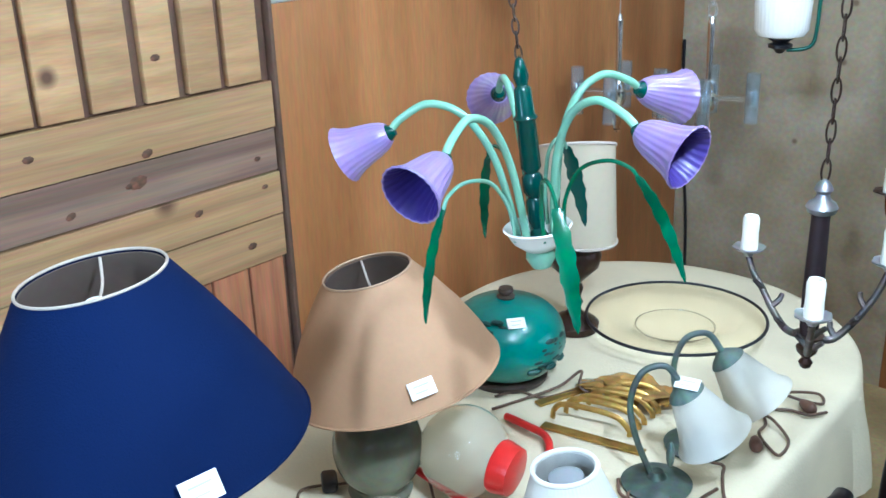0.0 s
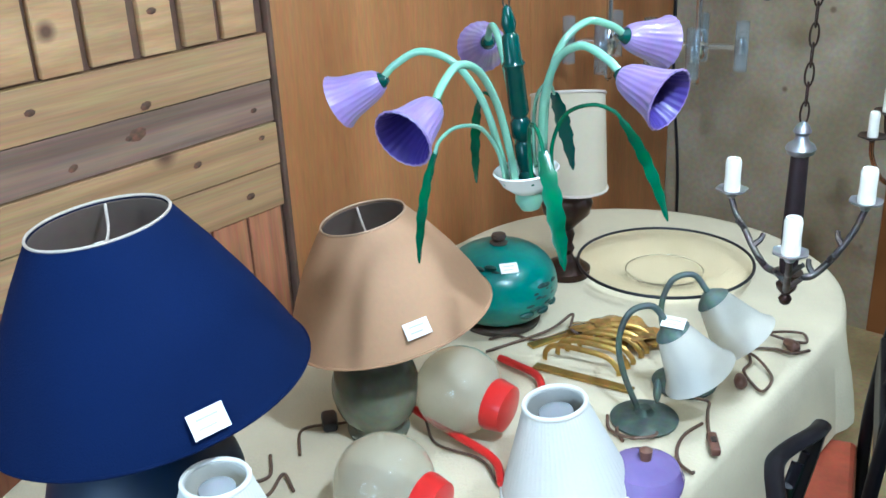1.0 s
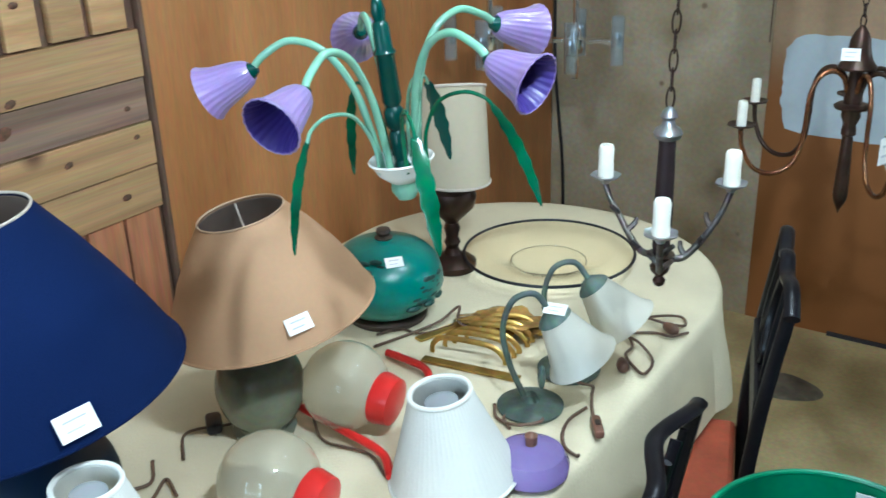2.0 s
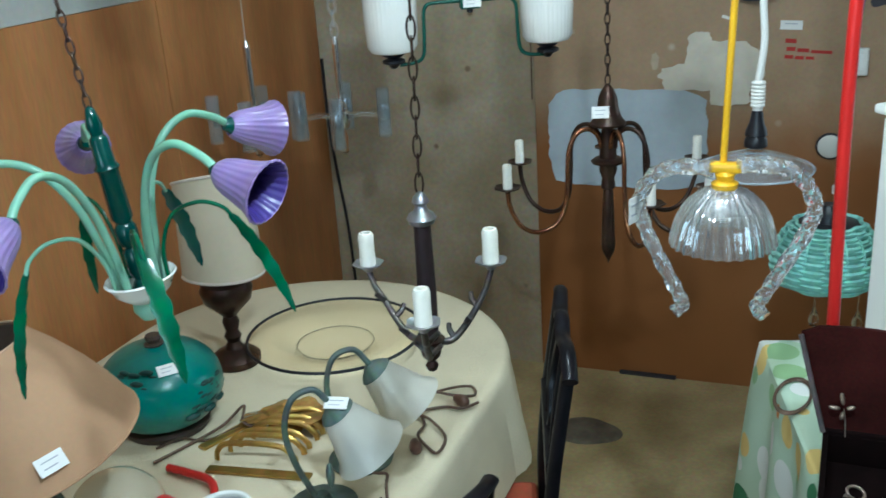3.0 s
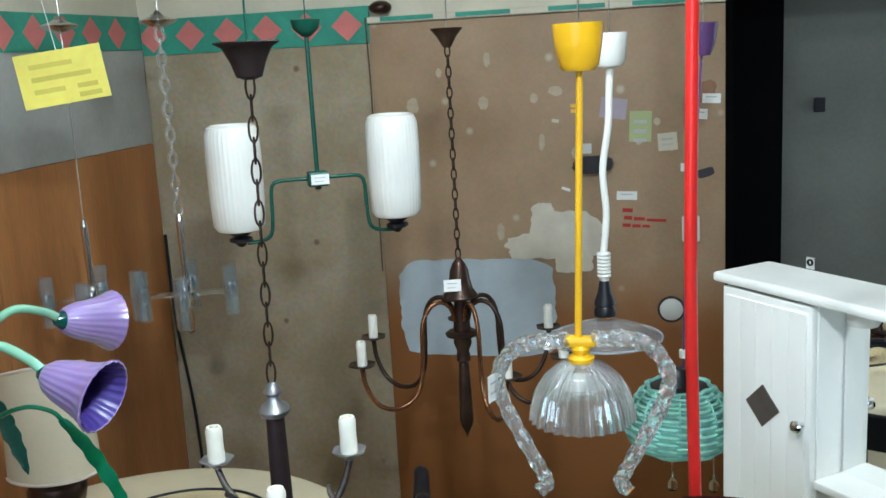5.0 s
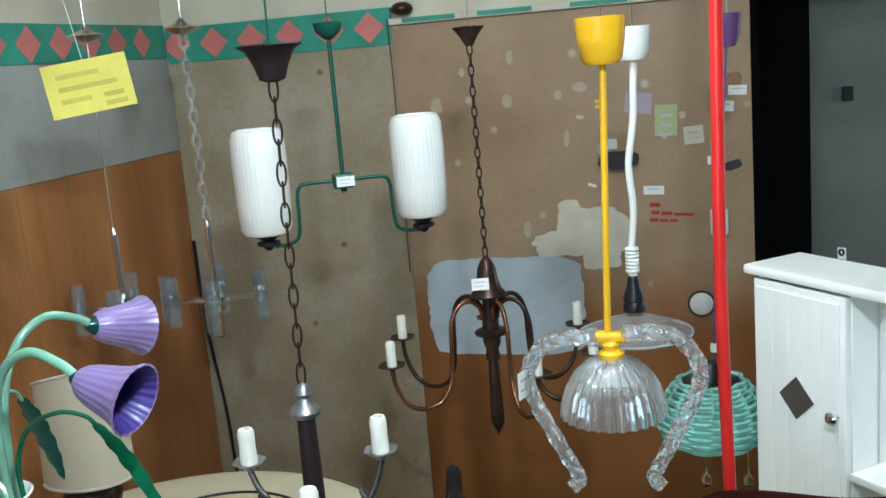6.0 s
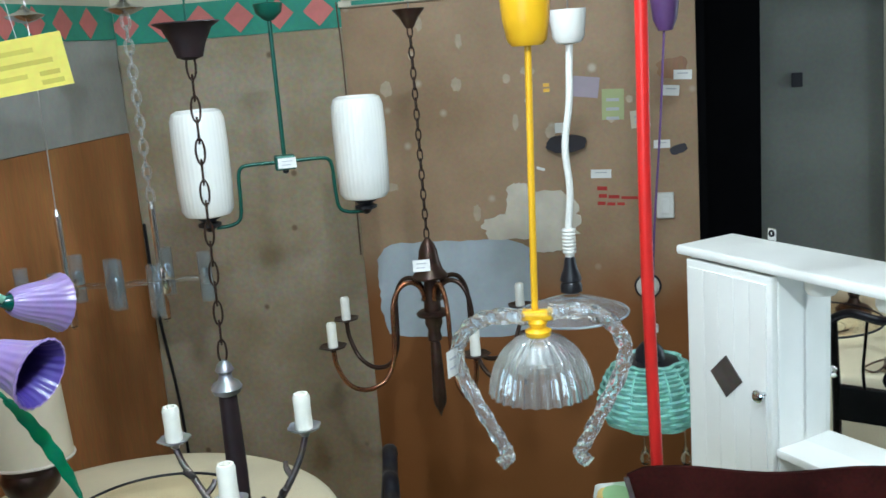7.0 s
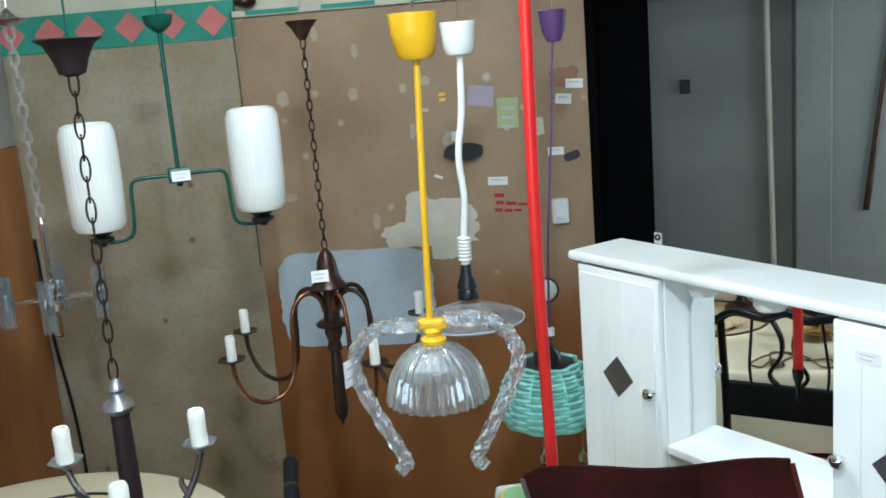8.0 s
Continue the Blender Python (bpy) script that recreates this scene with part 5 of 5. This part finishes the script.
# ---- chairs ----
def wood_chair(m, label, seat_mat, h=1.0):
    """A black chair with a pierced vase back. It faces -x in its own frame; its back stands at x = 0."""
    c = thing("dining_chair", label, "chair", m, "black dining chairs")
    for y in (-0.19, 0.19):
        part("back_post", tube([(0.03, y * 0.92, 0.0), (0.0, y, 0.44), (0.012, y, 0.7), (0.05, y * 1.02, 0.98)], 0.017, 10, 6, r1=0.015, flat=0.8), EBONY, c)
        part("front_leg", lathe([(0.014, 0), (0.018, 0.2), (0.024, 0.42)], 12, at=(-0.40, y, 0)), EBONY, c)
        part("side_rail", box(-0.40, 0.0, y - 0.011, y + 0.011, 0.385, 0.435, 0.004), EBONY, c)
    dip = 1.0 if h == 1.0 else 0.0
    part("crest_rail", tube([(0.052, -0.215, 0.965 + 0.02 * (1 - dip)), (0.05, -0.15, 1.0), (0.046 - 0.02 * (1 - dip), -0.06, 1.005 - 0.02 * dip), (0.046 - 0.03 * (1 - dip), 0, 1.005), (0.046 - 0.02 * (1 - dip), 0.06, 1.005 - 0.02 * dip), (0.05, 0.15, 1.0), (0.052, 0.215, 0.965 + 0.02 * (1 - dip))], 0.0165, 10, 6, flat=0.75), EBONY, c, "wavy crest rail" if h == 1.0 else "smooth bowed crest rail")
    part("lower_rail", box(0.0, 0.024, -0.19, 0.19, 0.655, 0.765, 0.005), EBONY, c)
    for s_ in (-1, 1):
        part("splat", tube([(0.016, 0.018 * s_, 0.75), (0.02, 0.055 * s_, 0.80), (0.024, 0.022 * s_, 0.86), (0.034, 0.018 * s_, 0.92), (0.044, 0.045 * s_, 0.985)], 0.011, 8, 6, flat=0.6), EBONY, c, "pierced vase splat")
        part("splat", tube([(0.016, 0.11 * s_, 0.75), (0.022, 0.115 * s_, 0.82), (0.03, 0.11 * s_, 0.88), (0.046, 0.10 * s_, 0.98)], 0.008, 8, 4, flat=0.6), EBONY, c)
    part("seat", box(-0.42, -0.015, -0.20, 0.20, 0.43, 0.475, 0.016), seat_mat, c, "padded red leather seat")
    part("front_rail", box(-0.415, -0.39, -0.19, 0.19, 0.385, 0.435, 0.004), EBONY, c)
    for o in c.children:
        if h != 1.0 and o.name.split(".")[0] in ("back_post", "crest_rail", "lower_rail", "splat"):
            o.matrix_basis = Matrix.Diagonal((1, 0.8, h, 1))
    return c


wood_chair(pose(-0.112, 1.50, 0, 0, 0, 17), "black lacquered dining chair with red seat pushed to the table", REDSEAT)
wood_chair(pose(-0.135, 0.95, 0, 0, 0, 7), "black lacquered dining chair tucked under the tablecloth", REDSEAT, 0.86)

# green bin
bn = thing("waste_bin", "round green enamel bin standing on the floor", "bin", pose(0.175, 1.035, 0))
part("body", shell([(0.15, 0.004), (0.17, 0.2), (0.195, 0.45), (0.218, 0.695)], 0.003, 48), GREENBIN, bn)
part("bottom", lathe([(0, 0), (0.15, 0), (0.15, 0.006), (0, 0.006)], 40), GREENBIN, bn)
part("rim", ring_tube(0.219, 0.006, 56, 0.697), GREENBIN, bn)
tag(bn, pose(0.02, 0.198, 0.672, 14, 0, 0), 0.05, 0.032)

# ---- side table with printed cloth ----
st = thing("side_table", "small table under a printed green and yellow cloth", "table", pose(0.307, 2.036, 0, 0, 0, 14))
# own frame: x across the table, y back towards the room
part("tabletop", box(0.012, 0.95, -1.45, -0.012, 0.712, 0.742, 0.004), DARKBASE, st)
for x in (0.06, 0.90):
    for y in (-1.40, -0.06):
        part("leg", box(x - 0.022, x + 0.022, y - 0.022, y + 0.022, 0, 0.712, 0.004), DARKBASE, st)


def printed_cloth():
    """The top sheet and its hanging sides, with folds."""
    bm = bmesh.new()
    w, d = 0.962, 1.462
    def outline(off, n=60):
        pts = []
        x0, x1, y0, y1 = -off, w + off, -d - off, off
        per = [(x0, y1, x0, y0), (x0, y0, x1, y0), (x1, y0, x1, y1), (x1, y1, x0, y1)]
        for ax, ay, bx, by in per:
            for k in range(n):
                t = k / n
                pts.append((ax + (bx - ax) * t, ay + (by - ay) * t))
        return pts
    rings = []
    for off, zz, fold in ((-0.02, 0.750, 0), (-0.004, 0.749, 0), (0.004, 0.742, 0), (0.008, 0.70, 0.3), (0.014, 0.60, 0.7), (0.02, 0.45, 1.0), (0.026, 0.28, 1.2)):
        ring = []
        for k, (x, y) in enumerate(outline(off)):
            o = fold * (0.016 * math.sin(k * 0.62) + 0.012 * math.sin(k * 0.23 + 1))
            side = k // 60
            nx, ny = ((-1, 0), (0, -1), (1, 0), (0, 1))[side]
            ring.append(bm.verts.new((x + nx * o, y + ny * o, zz)))
        rings.append(ring)
    bm.faces.new(rings[0])
    n = len(rings[0])
    for a, b in zip(rings, rings[1:]):
        for k in range(n):
            bm.faces.new((a[k], b[k], b[(k + 1) % n], a[(k + 1) % n]))
    bmesh.ops.recalc_face_normals(bm, faces=bm.faces)
    return bm


def print_pattern():
    """Cotton with round spots of green, yellow, orange and white."""
    m = bpy.data.materials.new("printed_cotton")
    m.use_nodes = True
    nt = m.node_tree
    b = nt.nodes["Principled BSDF"]
    b.inputs["Roughness"].default_value = 0.75
    co = nt.nodes.new("ShaderNodeTexCoord")
    v = nt.nodes.new("ShaderNodeTexVoronoi")
    v.inputs["Scale"].default_value = 10.5
    v.inputs["Randomness"].default_value = 0.55
    nt.links.new(co.outputs["Object"], v.inputs["Vector"])
    sep = nt.nodes.new("ShaderNodeSeparateColor")
    nt.links.new(v.outputs["Color"], sep.inputs[0])
    ramp = nt.nodes.new("ShaderNodeValToRGB")
    ramp.color_ramp.interpolation = "CONSTANT"
    cols = ((0.0, (0.86, 0.87, 0.80)), (0.30, (0.82, 0.60, 0.20)), (0.54, (0.34, 0.54, 0.26)), (0.72, (0.62, 0.24, 0.06)), (0.82, (0.05, 0.20, 0.08)), (0.9, (0.86, 0.87, 0.80)))
    while len(ramp.color_ramp.elements) < len(cols):
        ramp.color_ramp.elements.new(0.5)
    for e, (p, c) in zip(ramp.color_ramp.elements, cols):
        e.position = p
    for e, (p, c) in zip(ramp.color_ramp.elements, cols):
        e.color = (*c, 1)
    nt.links.new(sep.outputs[0], ramp.inputs["Fac"])
    spot = nt.nodes.new("ShaderNodeMath")
    spot.operation = "LESS_THAN"
    spot.inputs[1].default_value = 0.52
    nt.links.new(v.outputs["Distance"], spot.inputs[0])
    mx = nt.nodes.new("ShaderNodeMix")
    mx.data_type = "RGBA"
    mx.inputs["A"].default_value = (0.56, 0.70, 0.52, 1)
    nt.links.new(spot.outputs[0], mx.inputs["Factor"])
    nt.links.new(ramp.outputs["Color"], mx.inputs["B"])
    nt.links.new(mx.outputs["Result"], b.inputs["Base Color"])
    return m


tagged(obj("printed_tablecloth", printed_cloth(), print_pattern(), None, "", True, pose(0.307, 2.036, 0, 0, 0, 14)), "printed cotton tablecloth with green, yellow and orange spots", "tablecloth")
SZ = 0.752

# ring lying on the cloth
rg = thing("wire_ring", "dark oval wire loop lying on the printed cloth", "ring", pose(0.394, 1.748, SZ, 0, 0, -8))
part("ring", ring_tube(0.043, 0.0042, 48, 0.0042), BROWNCORD, rg, "", Matrix.Diagonal((0.85, 1.9, 1, 1)))

# ---- maroon case with raised lid ----
# case
cs = thing("open_case", "open maroon velvet case with raised lid, full of trinkets", "case", pose(0.455, 1.40, SZ, 0, 0, -1))
W, D, H = 0.435, 0.52, 0.125
# near-black pieces carry painted shade; the front and right walls stay maroon
body = part("case_body", box(0, W, -D, 0, 0, 0.012), CASESHADE, cs)
part("side_wall", box(0, 0.010, -D, 0, 0.012, H), CASESHADE, cs)
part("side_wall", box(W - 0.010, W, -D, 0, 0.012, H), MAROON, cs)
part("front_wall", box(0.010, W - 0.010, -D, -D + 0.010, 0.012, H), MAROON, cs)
part("back_wall", box(0.010, W - 0.010, -0.010, 0, 0.012, H), CASESHADE, cs)
part("tray", box(0.012, W - 0.012, -D + 0.012, -0.012, 0.06, 0.07), CASESHADE, cs)
part("divider", box(0.012, W - 0.012, -0.20, -0.19, 0.07, 0.115), CASESHADE, cs)
lid_m = Matrix.Translation((0, 0.004, H + 0.002)) @ pose(0, 0, 0, -7, 0, 0)


def lid_mesh():
    bm = bmesh.new()
    n = 16
    f, b = [], []
    for k in range(n + 1):
        t = k / n
        x = -0.05 + (W + 0.05) * t
        top = 0.193 + 0.006 * math.sin(t * 9) + 0.01 * t - 0.01 * (t < 0.04)
        f.append((bm.verts.new((0.0 + W * t, 0, 0)), bm.verts.new((x, 0.0, top))))
        b.append((bm.verts.new((0.0 + W * t, 0.012, 0)), bm.verts.new((x, 0.012, top))))
    for k in range(n):
        bm.faces.new((f[k][0], f[k + 1][0], f[k + 1][1], f[k][1]))
        bm.faces.new((b[k][0], b[k + 1][0], b[k + 1][1], b[k][1]))
        bm.faces.new((f[k][1], f[k + 1][1], b[k + 1][1], b[k][1]))
        bm.faces.new((f[k][0], f[k + 1][0], b[k + 1][0], b[k][0]))
    for k in (0, n):
        bm.faces.new((f[k][0], f[k][1], b[k][1], b[k][0]))
    bmesh.ops.recalc_face_normals(bm, faces=bm.faces)
    return bm


lid = part("lid", lid_mesh(), MAROON, cs, "raised lid lined with maroon velvet", lid_m)
part("lid_edge", tube([(0.0, -0.012, 0.0), (-0.025, -0.012, 0.09), (-0.050, -0.012, 0.183)], 0.005, 8, 4), CASEEDGE, lid, "worn grey lid edge")
bm = bmesh.new()
near = [bm.verts.new(p) for p in ((W - 0.002, 0.0, 0.200), (W - 0.002, 0.0, 0.002), (W - 0.002, -0.20, 0.002), (W + 0.004, -0.14, 0.085))]
far = [bm.verts.new(v.co + Vector((0.009, 0, 0))) for v in near]
bm.faces.new(near)
bm.faces.new(far[::-1])
for k in range(4):
    bm.faces.new((near[k], far[k], far[(k + 1) % 4], near[(k + 1) % 4]))
bmesh.ops.recalc_face_normals(bm, faces=bm.faces)
part("lid_side", bm, MAROON, lid, "folding velvet side gusset")
part("hinge", box(0, W, -0.006, 0.018, H - 0.003, H + 0.006, 0.002), CASESHADE, cs, "velvet-covered hinge strip in near-black painted shade")
rnd = random.Random(12)
for i in range(44):
    x, y = rnd.uniform(0.05, W - 0.05), rnd.uniform(-D + 0.08, -0.04)
    s_ = rnd.uniform(0.006, 0.014)
    tk = thing("trinket", "small tarnished metal trinket in the case", "trinket", pose(cs.location.x + x, cs.location.y + y, SZ + 0.071 + s_ * 0.3), "trinkets in the case")
    if i % 3 == 0:
        part("loop", ring_tube(s_ * 1.6, s_ * 0.3, 20, 0.0), TRINKET, tk, "", pose(0, 0, 0, rnd.uniform(0, 40), 0, rnd.uniform(0, 180)))
    else:
        part("bead", lathe([(0, -s_ * 0.5), (s_, -s_ * 0.3), (s_ * 1.1, 0.1 * s_), (s_ * 0.5, s_ * 0.6), (0, s_ * 0.7)], 12, flute=(3, 0.2)), TRINKET, tk, "", pose(0, 0, 0, rnd.uniform(-30, 30), 0, rnd.uniform(0, 180)))
nk = thing("bead_necklace", "string of pale beads lying in the case", "necklace", pose(0.60, 1.22, SZ + 0.078))
way = curve_points([(-0.09, 0.0, 0.006), (-0.05, 0.035, 0.008), (0.02, 0.04, 0.008), (0.07, 0.01, 0.006), (0.09, -0.04, 0.005), (0.07, -0.08, 0.004)], 7)
for p in way:
    part("bead", ball(0.0052, seg=10), TRINKET, nk, "", Matrix.Translation(p))
fg = thing("flower_brooch", "pale metal flower ornament leaning in the case", "ornament", pose(0.487, 1.388, SZ + 0.127))
for ang, ln in ((100, 0.034), (20, 0.02), (175, 0.026), (262, 0.022)):
    a = radians(ang)
    part("petal", ball(0.0062, squash=0.5, seg=12), TRINKET, fg, "", pose(0.62 * ln * math.cos(a), 0, 0.055 + 0.62 * ln * math.sin(a), 0, -ang, 0) @ Matrix.Diagonal((ln * 62, 0.8, 1.3, 1)))
part("stalk", tube([(0.006, -0.002, 0.0), (0.004, 0.0, 0.03), (0, 0, 0.055)], 0.0012, 6, 4), TRINKET, fg)

# ---- white wall cabinet with mirror ----
CW, CD, CH = 0.93, 0.135, 0.622
cab = thing("mirror_cabinet", "white painted bathroom mirror cabinet with two panelled doors", "cabinet", pose(0.548, 1.945, SZ, 0, 0, -50.3))
# own frame: x along the front, y into the cabinet
part("top_board", box(-0.025, CW + 0.02, -0.025, CD + 0.012, CH - 0.022, CH, 0.007), CABWHITE, cab, "moulded white top board")
part("bottom_board", box(0, CW, -0.012, CD, 0, 0.02, 0.003), CABWHITE, cab)
part("back_board", box(0, CW, CD, CD + 0.006, 0, CH - 0.022), CABWHITE, cab)
for x in (0, 0.236, 0.667, CW - 0.018):
    part("side_panel", box(x, x + 0.018, 0.0, CD, 0.02, CH - 0.022, 0.001), CABWHITE, cab)
part("shelf", box(0.254, 0.667, -0.01, CD, 0.205, 0.223, 0.003), CABWHITE, cab, "white shelf below the mirror")
part("mirror", box(-0.202, 0.202, 0.0, 0.004, 0.223, CH - 0.024), MIRROR, cab, "silvered mirror", pose(0.4605, 0.078, 0, 0, 0, 1.8))


def cabinet_door(x0, x1, knob_x, turn):
    d = part("door", box(x0, x1, -0.018, -0.001, 0.012, CH - 0.028, 0.003), CABWHITE, cab, "white tongue and groove door")
    n = 5
    for k in range(n):
        a = x0 + 0.012 + (x1 - x0 - 0.024) * k / n
        b = x0 + 0.012 + (x1 - x0 - 0.024) * (k + 1) / n
        part("slat", box(a + 0.0006, b - 0.0006, -0.0225, -0.018, 0.03, CH - 0.045, 0.0007), CABWHITE, d)
    part("inlay", box(-0.034, 0.034, -0.003, 0, -0.034, 0.034, 0.001), STEELGREY, d, "dark metal diamond inlay", pose((x0 + x1) / 2, -0.0225, 0.352, 0, 45, 0))
    part("knob", lathe([(0.006, 0), (0.006, 0.010), (0.013, 0.016), (0.014, 0.022), (0.008, 0.028), (0, 0.029)], 18), CHROME, d, "chrome knob", pose(knob_x, -0.0225, 0.342, 90, 0, 0))
    return d


cabinet_door(0.002, 0.252, 0.236, 0)
cabinet_door(0.669, CW - 0.002, 0.692, 0)
tag(cab, pose(CW - 0.19, -0.0228, 0.54), 0.05, 0.022)
for x in (0.335, 0.50):
    part("spotlight", lathe([(0.0, -0.03), (0.027, -0.03), (0.032, -0.022), (0.032, 0), (0, 0)], 28), WHITEPL, cab, "round white spotlight under the top board", pose(x, 0.030, CH - 0.0235))
bk = part("hanging_bracket", box(-0.012, 0.012, -0.002, 0.002, 0, 0.028, 0.002), CHROME, cab, "small metal hanging bracket", pose(0.10, CD + 0.008, CH))
part("eyelet", ring_tube(0.006, 0.002, 16, 0), BLACK, bk, "", pose(0, -0.003, 0.016, 90, 0, 0))
